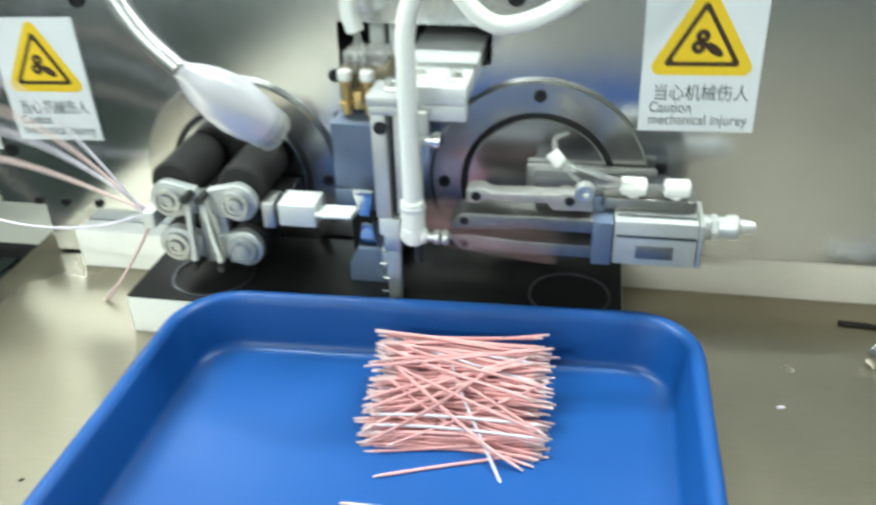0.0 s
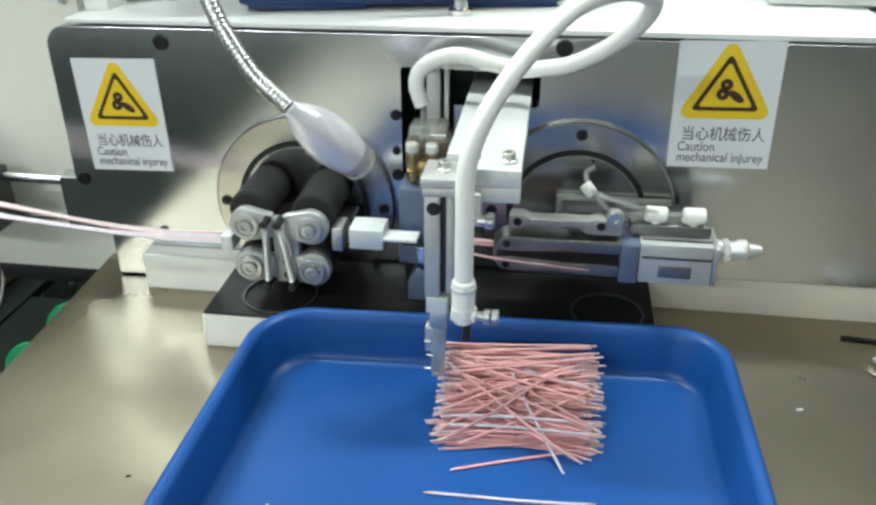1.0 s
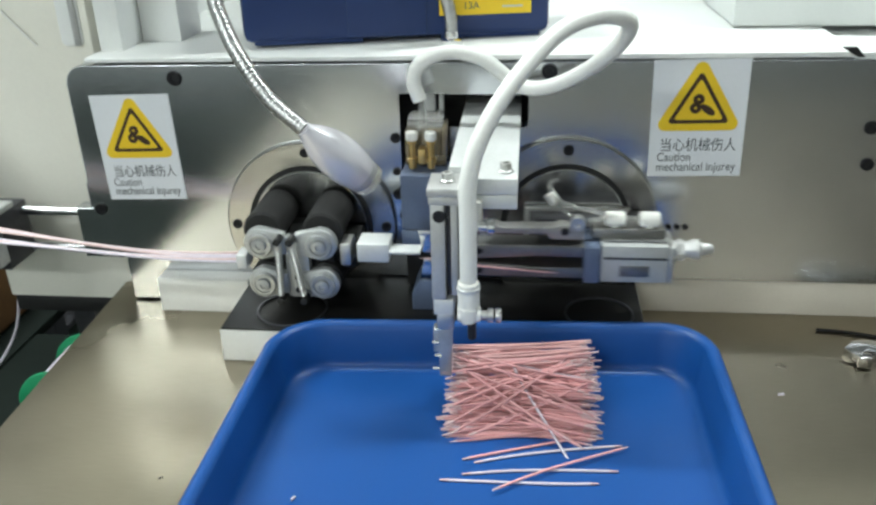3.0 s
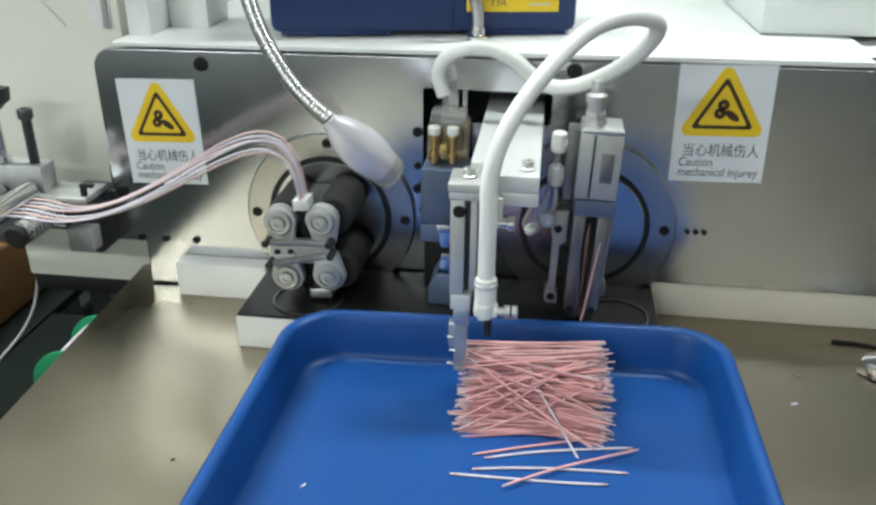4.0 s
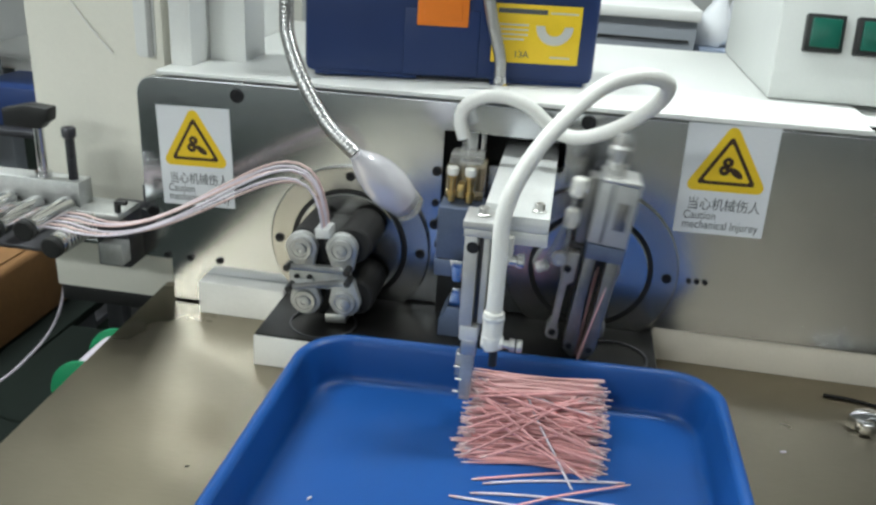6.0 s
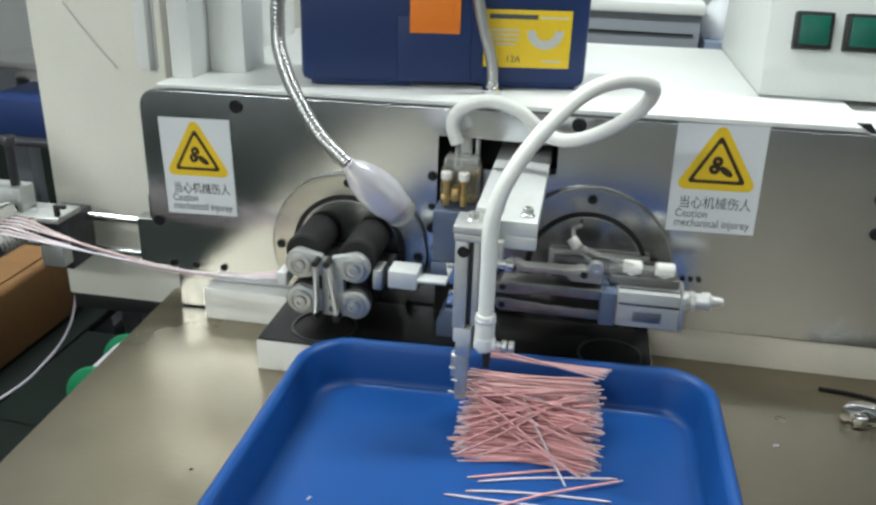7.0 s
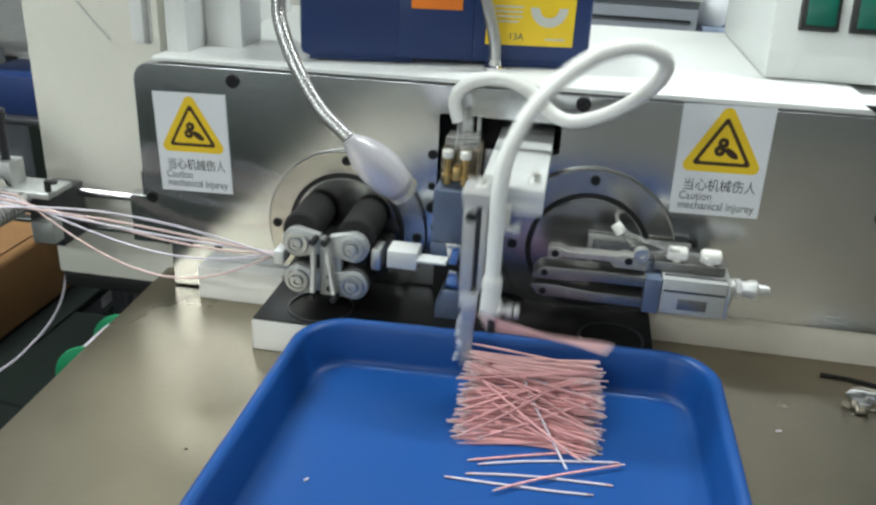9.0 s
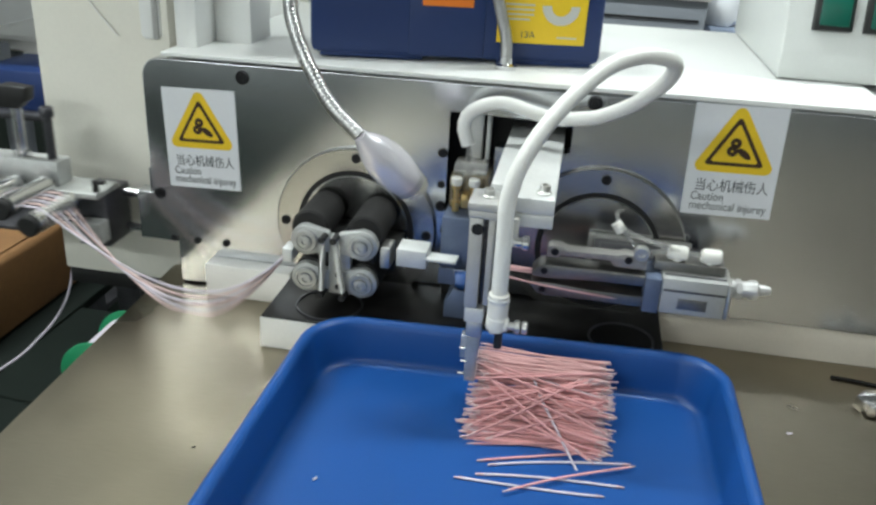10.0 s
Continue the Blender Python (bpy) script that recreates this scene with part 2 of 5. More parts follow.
def rounded(x0, x1, z0, z1, r, n=6):
    out = []
    for cx, cz, a in ((x1 - r, z1 - r, 0), (x0 + r, z1 - r, 90), (x0 + r, z0 + r, 180), (x1 - r, z0 + r, 270)):
        for i in range(n + 1):
            t = radians(a + 90 * i / n)
            out.append((cx + r * math.cos(t), cz + r * math.sin(t)))
    return out


def joined(*bms):
    """Several bodies of one part in one bmesh."""
    out = bmesh.new()
    for b in bms:
        me = bpy.data.meshes.new("joined")
        b.to_mesh(me)
        b.free()
        out.from_mesh(me)
        bpy.data.meshes.remove(me)
    return out


def shade(me, angle=40):
    for poly in me.polygons:
        poly.use_smooth = True
    me.set_sharp_from_angle(angle=radians(angle))


def origin(parent):
    p = Vector((0, 0, 0))
    while parent is not None:
        p += parent.location
        parent = parent.parent
    return p


def part(name, bm, material, parent, label="", kind=""):
    """Link a bmesh, given in the world's metres, as one mesh under a thing or a part."""
    me = bpy.data.meshes.new(name)
    bmesh.ops.translate(bm, verts=bm.verts[:], vec=-origin(parent))
    bm.to_mesh(me)
    bm.free()
    shade(me)
    me.materials.append(material)
    ob = new(name, me)
    ob.parent = parent
    return tagged(ob, label, kind=kind)


def thing(name, at, label, category, group="", kind=""):
    ob = new(name)
    ob.empty_display_size = 0.02
    ob.location = at
    return tagged(ob, label, category, group, kind)


def solid(name, bm, material, label, category, group="", kind=""):
    """A thing that is one mesh."""
    me = bpy.data.meshes.new(name)
    lo = Vector([min(v.co[i] for v in bm.verts) for i in range(3)])
    hi = Vector([max(v.co[i] for v in bm.verts) for i in range(3)])
    at = Vector(((lo.x + hi.x) / 2, (lo.y + hi.y) / 2, lo.z))
    bmesh.ops.translate(bm, verts=bm.verts[:], vec=-at)
    bm.to_mesh(me)
    bm.free()
    shade(me)
    me.materials.append(material)
    ob = new(name, me)
    ob.location = at
    return tagged(ob, label, category, group, kind)


def words(name, text, size, m, material, parent, squeeze=1.0):
    """Flat letters, as a mesh, facing -y after the pose m."""
    cu = bpy.data.curves.new("letters", "FONT")
    cu.body, cu.size, cu.extrude, cu.align_x = text, size, 0.0001, "LEFT"
    tmp = bpy.data.objects.new("letters", cu)
    scene.collection.objects.link(tmp)
    bpy.context.view_layer.update()
    me = bpy.data.meshes.new_from_object(tmp.evaluated_get(bpy.context.evaluated_depsgraph_get()))
    bpy.data.objects.remove(tmp)
    me.transform(Matrix.Translation(-origin(parent)) @ m @ pose(0, 0, 0, 90) @ Matrix.Diagonal((squeeze, 1, 1, 1)))
    me.materials.clear()
    me.materials.append(material)
    ob = new(name, me)
    ob.parent = parent
    return ob


# ---- the room ----
FLOOR_Z = -0.80


def structure(name, bm, material, label):
    return solid(name, bm, material, label, name.split("_")[0], kind="structure")


def room():
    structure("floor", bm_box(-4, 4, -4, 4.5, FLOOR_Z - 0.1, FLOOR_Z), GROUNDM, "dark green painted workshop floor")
    structure("wall_north", bm_box(-4, 4, 4.5, 4.65, FLOOR_Z, 2.2), WALLM, "pale painted workshop wall")
    structure("wall_south", bm_box(-4, 4, -4.15, -4, FLOOR_Z, 2.2), WALLM, "pale painted workshop wall")
    structure("wall_west", bm_box(-4.15, -4, -4, 4.5, FLOOR_Z, 2.2), WALLM, "pale painted workshop wall")
    structure("wall_east", bm_box(4, 4.15, -4, 4.5, FLOOR_Z, 2.2), WALLM, "pale painted workshop wall")
    structure("ceiling", bm_box(-4, 4, -4, 4.5, 2.2, 2.3), CEILM, "white workshop ceiling")


def unseen_ceiling_light(x, y, length):
    t = thing("unseen_ceiling_light", (x, y, 2.2), "unseen lit white fluorescent batten light added under the ceiling", "light", "ceiling lights")
    part("housing", bm_box(x - length / 2, x + length / 2, y - 0.06, y + 0.06, 2.15, 2.2, 0.008), WHITEPAINT, t)
    for dy in (-0.032, 0.032):
        part("fluorescent_tube", bm_cyl((x - length / 2 + 0.02, y + dy, 2.135), (1, 0, 0), length - 0.04, 0.013), TUBE, t)


def lamp_panel(x, y, sx, sy, watts):
    data = bpy.data.lights.new("added_batten_light", "AREA")
    data.shape, data.size, data.size_y, data.energy, data.color = "RECTANGLE", sx, sy, watts, (0.93, 1.0, 0.97)
    ob = new("added_batten_light", data)
    ob.location = (x, y, 2.10)


# Rows after the first are unseen lamps, added to brighten plate, table and room.
LIGHTS = [(0.35, 2.75, 9), (-1.2, 0.85, 58), (0.9, 0.9, 34), (-1.7, -1.4, 33), (-2.3, -3.2, 45), (-1.0, -3.3, 34), (1.2, -3.2, 9)]

room()
for x, y, w in LIGHTS:
    length = 0.6 if y > 2 else 1.2
    unseen_ceiling_light(x, y, length)
    lamp_panel(x, y, length - 0.05, 0.12, w)

# ---- table ----
PLATE_Y = 0.58
LC = (-0.228, 0.094)
RC = (0.0235, 0.099)


def work_table():
    t = thing("work_table", (0.2, 0.25, FLOOR_Z), "brushed stainless steel work table with folded edges", "table")
    bm = bmesh.new()
    low = [bm.verts.new((x, y, -0.004)) for x, y in ((-0.425, -0.34), (0.95, -0.34), (0.95, 1.2), (-0.46, 0.62))]
    bm.faces.new(low)
    ext = bmesh.ops.extrude_face_region(bm, geom=bm.faces[:])
    bmesh.ops.translate(bm, verts=[v for v in ext["geom"] if isinstance(v, bmesh.types.BMVert)], vec=(0, 0, 0.004))
    bmesh.ops.recalc_face_normals(bm, faces=bm.faces)
    part("tabletop", bm, TABLE, t)
    part("apron", bm_box(-0.415, 0.93, -0.33, -0.31, -0.06, -0.005, 0.002), STEEL, t)
    for x, y in ((-0.39, -0.29), (0.9, -0.29), (-0.40, 0.58), (0.9, 0.9)):
        part("leg", bm_box(x - 0.02, x + 0.02, y - 0.02, y + 0.02, FLOOR_Z, -0.005, 0.003), STEEL, t)
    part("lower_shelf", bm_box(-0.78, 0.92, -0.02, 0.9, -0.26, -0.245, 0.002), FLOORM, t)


work_table()


# ---- machine: front plate, rings, body ----
def cut_plate():
    outline = [(-0.4585, 0.1055), (-0.4765, 0.1055), (-0.4765, 0.05), (-0.432, 0.05), (-0.432, 0.002), (-0.2937, 0.002), (-0.2937, 0.0362), (0.0965, 0.0362), (0.0965, 0.04), (0.75, 0.04), (0.75, 0.262), (-0.4385, 0.2525)]
    for i in range(1, 7):
        a = radians(90 + 15 * i)
        outline.append((-0.4395 + 0.019 * math.cos(a), 0.2335 + 0.019 * math.sin(a)))
    bm = bm_prism(outline, PLATE_Y, 0.6, 0.0012)
    me = bpy.data.meshes.new("front_plate")
    bm.to_mesh(me)
    cutter = joined(bm_prism(rounded(-0.135, -0.0145, 0.195, 0.226, 0.004), 0.5, 0.7), bm_prism(rounded(-0.135, -0.088, 0.10, 0.2265, 0.002), 0.5, 0.7))
    tool_mesh = bpy.data.meshes.new("slot")
    cutter.to_mesh(tool_mesh)
    ob, tool = new("front_plate", me), new("slot", tool_mesh)
    mod = ob.modifiers.new("slot", "BOOLEAN")
    mod.object, mod.operation, mod.solver, mod.use_self = tool, "DIFFERENCE", "EXACT", True
    bpy.context.view_layer.update()
    done = bpy.data.meshes.new_from_object(ob.evaluated_get(bpy.context.evaluated_depsgraph_get()))
    bpy.data.objects.remove(ob)
    bpy.data.objects.remove(tool)
    out = bmesh.new()
    out.from_mesh(done)
    return out


def ring_part(c, parent, inner, outer, y0, y1):
    return part("flange_ring", bm_lathe([(0, inner), (0, outer - 0.0015), (0.0015, outer), (y1 - y0, outer), (y1 - y0, inner), (0, inner)], (c[0], y0, c[1]), (0, 1, 0), 64), RING, parent)


def bolt(x, y, z, r, parent, material=None):
    """A socket-head bolt in its counterbore: dark rim, head and hexagon recess."""
    b = part("bolt", joined(bm_lathe([(0, 0), (0, r * 0.45), (-0.0012, r * 0.5), (-0.0012, r * 0.85), (0.0, r * 0.97), (0.004, r)], (x, y - 0.0004, z), (0, 1, 0), 18)), material or HOLE, parent)
    return b


def wiring_machine():
    t = thing("machine_body", (0.1, 0.75, 0.0), "white and steel wire processing machine body on the table", "machine")
    shade(part("front_plate", cut_plate(), PLATE, t, "ground steel front plate").data, 8)
    part("housing", joined(bm_box(-0.44, 0.74, 0.601, 0.99, 0.042, 0.0425), bm_box(-0.44, 0.74, 0.97, 0.99, 0.043, 0.25), bm_box(-0.44, -0.425, 0.601, 0.969, 0.043, 0.25), bm_box(0.725, 0.74, 0.601, 0.969, 0.043, 0.25)), WHITEPAINT, t)
    part("top_cover", bm_prism([(-0.437, 0.2545), (0.270, 0.2595), (0.270, 0.2645), (-0.437, 0.2585)], 0.5815, 1.0, 0.001), WHITEPAINT, t, "white painted top cover")
    part("top_cover", bm_prism([(0.270, 0.2565), (0.74, 0.2565), (0.74, 0.2585), (0.270, 0.2585)], 0.605, 1.0), WHITEPAINT, t)
    part("base_strip", bm_box(-0.2935, 0.74, 0.587, 0.95, 0.0, 0.0395, 0.001), BASEWHITE, t, "pale milled base under the plate")
    part("cover_latch", bm_prism([(0.253, 0.2690), (0.266, 0.2690), (0.274, 0.2600), (0.268, 0.2600)], 0.578, 0.5812, 0.0005), BLACK, t)
    part("base_foot", bm_box(-0.392, -0.2955, 0.558, 0.5795, 0.0, 0.0375, 0.001), BASEBRIGHT, t, "bright milled foot")
    # Black sheet behind the slot, standing in for the shade inside the housing.
    part("slot_shade_sheet", bm_box(-0.15, 0.0, 0.64, 0.645, 0.05, 0.245), HOLE, t)
    for c in (LC, RC):
        ring_part(c, t, 0.0625, 0.086 if c is LC else 0.0875, 0.574, 0.5795)
        for a in (0, 90, 180, 270):
            bolt(c[0] + 0.076 * math.cos(radians(a)), 0.5735, c[1] + 0.076 * math.sin(radians(a)), 0.0052, t)
    for x, z, r in ((-0.3495, 0.2405, 0.0075), (0.0035, 0.2478, 0.0075), (-0.140, 0.1836, 0.0052), (-0.1395, 0.1264, 0.0055), (-0.449, 0.1053, 0.0065), (-0.409, 0.0545, 0.0042), (-0.3755, 0.055, 0.0042), (-0.436, 0.0545, 0.0042), (0.1035, 0.0975, 0.005), (-0.140, 0.150, 0.004), (0.291, 0.197, 0.0065), (0.2935, 0.1625, 0.0062)):
        bolt(x, PLATE_Y - 0.001, z, r, t)
    for x in (0.122, 0.130, 0.138):
        bolt(x, PLATE_Y - 0.001, 0.0972, 0.0028, t)
    part("rail_bracket", bm_box(-0.472, -0.452, 0.601, 0.63, 0.06, 0.125, 0.001), DARKSTEEL, t)
    for z in (0.0985, 0.0585):
        part("guide_rod", bm_cyl((-0.86, 0.588, z), (1, 0, 0), 0.384, 0.0048, 0.001), CHROME, t, "polished steel guide rod")
    # low dark base under the two turning heads
    part("head_base", bm_plan([(-0.2945, 0.467), (-0.19, 0.467), (0.096, 0.4785), (0.096, 0.586), (-0.2945, 0.586)], 0.0, 0.033, 0.0012), BASEBRIGHT, t, "pale milled edge of the head base")
    part("base_cover", bm_plan([(-0.2935, 0.4675), (-0.19, 0.4675), (0.095, 0.479), (0.095, 0.586), (-0.2935, 0.586)], 0.0332, 0.0355, 0.0006), COVER, t, "black cover plate")
    for x, y, r in ((-0.235, 0.505, 0.034), (0.055, 0.513, 0.032)):
        part("washer_ring", bm_lathe([(0, r - 0.0022), (0, r), (0.0015, r), (0.0015, r - 0.0022), (0, r - 0.0022)], (x, y, 0.0357), (0, 0, 1), 48), DARKSTEEL, t)
    return t


wiring_machine()


def sticker(x0, x1, z0, z1, roll):
    """A white warning sticker with its yellow triangle and two lines of words."""
    w, h = x1 - x0, z1 - z0
    t = thing("warning_sticker", (x0, PLATE_Y - 0.0002, z0), "white warning sticker with yellow triangle on the steel plate", "sticker", "warning stickers")
    y = PLATE_Y

    def flat(pts, d, lift):
        return bm_prism([(x0 + a * w, z0 + b * h) for a, b in pts], y - d - 0.0003, y - d + lift)

    part("vinyl_sheet", flat([(0, 0), (1, 0), (1, 1), (0, 1)], 0.0006, 0.0003), PAPER, t)

    def tri(size, r, cx=0.5, cz=0.615):
        # a triangle with round corners, wider than high in sheet units
        out = []
        k = w / h
        for a in (90, 210, 330):
            px, pz = cx + size * math.cos(radians(a)), cz + (size * math.sin(radians(a)) - 0.0) * k
            for i in range(-3, 4):
                b = radians(a + 20 * i)
                out.append((px + r * math.cos(b), pz + r * math.sin(b) * k))
        return out

    part("yellow_triangle", flat(tri(0.40, 0.075), 0.0009, 0.0003), YELLOW, t)
    part("dark_triangle", flat(tri(0.325, 0.03), 0.0012, 0.0003), BROWN, t)
    part("inner_triangle", flat(tri(0.262, 0.02), 0.0015, 0.0003), YELLOW, t)

    def disc(cx, cz, r, sx=1.0, turn=0.0):
        k = w / h
        out = []
        for i in range(18):
            a = 2 * math.pi * i / 18
            ux, uz = r * sx * math.cos(a), r * math.sin(a)
            out.append((cx + ux * math.cos(turn) - uz * math.sin(turn), cz + (ux * math.sin(turn) + uz * math.cos(turn)) * k))
        return flat(out, 0.0018, 0.0003)

    part("gear_mark", joined(disc(0.49, 0.672, 0.060)), BROWN, t)
    part("gear_mark", disc(0.462, 0.600, 0.062), BROWN, t)
    part("gear_mark", disc(0.592, 0.582, 0.040, 2.3, radians(-36)), BROWN, t)
    part("gear_mark", flat([(0.488 + 0.014 * math.cos(i), 0.673 + 0.010 * math.sin(i)) for i in range(6)], 0.0021, 0.0003), YELLOW, t)
    part("gear_mark", flat([(0.460 + 0.014 * math.cos(i), 0.600 + 0.010 * math.sin(i)) for i in range(6)], 0.0021, 0.0003), YELLOW, t)
    yy = y - 0.0012
    c = words("chinese_line", "当心机械伤人", 0.0135, pose(x0 + 0.11 * w, yy, z0 + 0.235 * h), INK, t)
    span = max(v.co.x for v in c.data.vertices) - min(v.co.x for v in c.data.vertices)
    c.scale.x = 0.80 * w / max(span, 1e-4)
    c.location.x = 0.11 * w * (1 - c.scale.x)
    first = words("english_line", "Caution", 0.0118, pose(x0 + 0.085 * w, yy, z0 + 0.138 * h), INK, t)
    c = words("english_line", "mechanical injurey", 0.0118, pose(x0 + 0.085 * w, yy, z0 + 0.050 * h), INK, t)
    span = max(v.co.x for v in c.data.vertices) - min(v.co.x for v in c.data.vertices)
    c.scale.x = 0.85 * w / max(span, 1e-4)
    c.location.x = 0.085 * w * (1 - c.scale.x)
    first.scale.x, first.location.x = c.scale.x, c.location.x
    t.rotation_euler = (0, radians(roll), 0)


sticker(-0.4355, -0.3555, 0.116, 0.2235, -1.5)
sticker(0.098, 0.182, 0.1485, 0.2575, -1.2)


# ---- turning heads ----
def roller_head():
    t = thing("roller_head", (LC[0], 0.575, LC[1]), "turning wire feed head with four rollers on the plate", "feed head")
    cx, cz = LC

    def at(x, y, z):
        return (cx + x, y, cz + z)

    part("face_disc", bm_cyl(at(0, 0.572, 0), (0, 1, 0), 0.008, 0.0575, 0.001, 64), DISCFACE, t, "turned steel disc")
    part("seal_ring", bm_lathe([(0, 0.0577), (0, 0.0622), (0.004, 0.0622), (0.004, 0.0577), (0, 0.0577)], at(0, 0.5755, 0), (0, 1, 0), 64), BLACK, t)
    part("carrier_block", bm_box(cx - 0.036, cx + 0.036, 0.512, 0.572, cz - 0.036, cz + 0.010, 0.002), BLACK, t)
    hubs = ((-0.0274, 0.0150), (0.0278, 0.0150), (-0.0274, -0.0248), (0.0280, -0.0248))
    for i, (x, z) in enumerate(hubs):
        part("rubber_roller", bm_cyl(at(x, 0.505, z + (0.008 if z > 0 else 0)), (0, 1, 0), 0.062, 0.0185 if z > 0 else 0.016, 0.002, 32), RUBBER, t)
        sign = 1 if x < 0 else -1
        lever = [(cx + x + sign * -0.0155 * math.cos(radians(a)) * 1.0, cz + z + 0.0155 * math.sin(radians(a))) for a in range(-90, 91, 15)]
        lever = lever + [(cx + sign * -0.005, cz + z + 0.010), (cx + sign * -0.005, cz + z - 0.010)]
        arm = part("roller_lever", bm_prism(lever, 0.494, 0.503, 0.0012), LEVER, t, "worn aluminium lever")
        part("hub_cap", bm_lathe([(0, 0.0118), (-0.003, 0.0118), (-0.004, 0.0108), (-0.004, 0.0085), (-0.002, 0.0082), (-0.002, 0.0064), (-0.0055, 0.006), (-0.006, 0.0028), (-0.0045, 0.0022), (-0.0045, 0)], at(x, 0.4935, z), (0, 1, 0), 28), HUB, arm, "dull steel hub with a bolt")
    for x0, x1 in ((-0.0085, -0.0105), (0.003, 0.0115)):
        a, b = Vector(at(x0, 0.487, 0.022)), Vector(at(x1, 0.487, -0.037))
        coil = []
        side = Vector((0, 1, 0))
        d = (b - a).normalized()
        up = d.cross(side)
        for i in range(22 * 8 + 1):
            f = i / (22 * 8)
            w = 2 * math.pi * i / 8
            coil.append(a + (b - a) * (0.06 + 0.88 * f) + 0.0027 * (math.cos(w) * side + math.sin(w) * up))
        part("tension_spring", bm_tube(coil, 0.0009, 5), STEEL, t, "steel tension spring")
        for p in (a, b):
            part("spring_pin", bm_cyl((p.x, 0.481, p.z), (0, 1, 0), 0.016, 0.0034, 0.0005, 14), BLACK, t)
    part("centre_plate", bm_box(cx - 0.006, cx + 0.016, 0.4965, 0.5065, cz - 0.040, cz + 0.021, 0.001), LEVER, t)
    for z in (-0.019, -0.032):
        part("screw", bm_cyl(at(0.004, 0.4945, z), (0, 1, 0), 0.003, 0.003, 0.0005, 12), HOLE, t)
    part("wire_inlet", bm_box(cx - 0.050, cx - 0.040, 0.488, 0.508, cz - 0.008, cz + 0.006, 0.001), ALU, t)
    part("wire_guide", bm_box(cx + 0.0445, cx + 0.0545, 0.500, 0.524, cz - 0.008, cz + 0.014, 0.0015), STEEL, t)
    guide = part("wire_guide", bm_box(cx + 0.063, cx + 0.092, 0.488, 0.514, cz + 0.002, cz + 0.020, 0.001), ALU, t, "bright sliding aluminium wire guide")
    for k in range(5):
        part("guide_tube", bm_cyl(at(0.092, 0.490 + 0.0052 * k, 0.012 - 0.001 * k), (1, 0, 0), 0.028, 0.0023, 0.0003, 10), ALU, guide)
    part("guide_support", bm_box(cx + 0.030, cx + 0.055, 0.52, 0.57, cz - 0.020, cz + 0.004, 0.002), BLACK, t)
    return t, guide


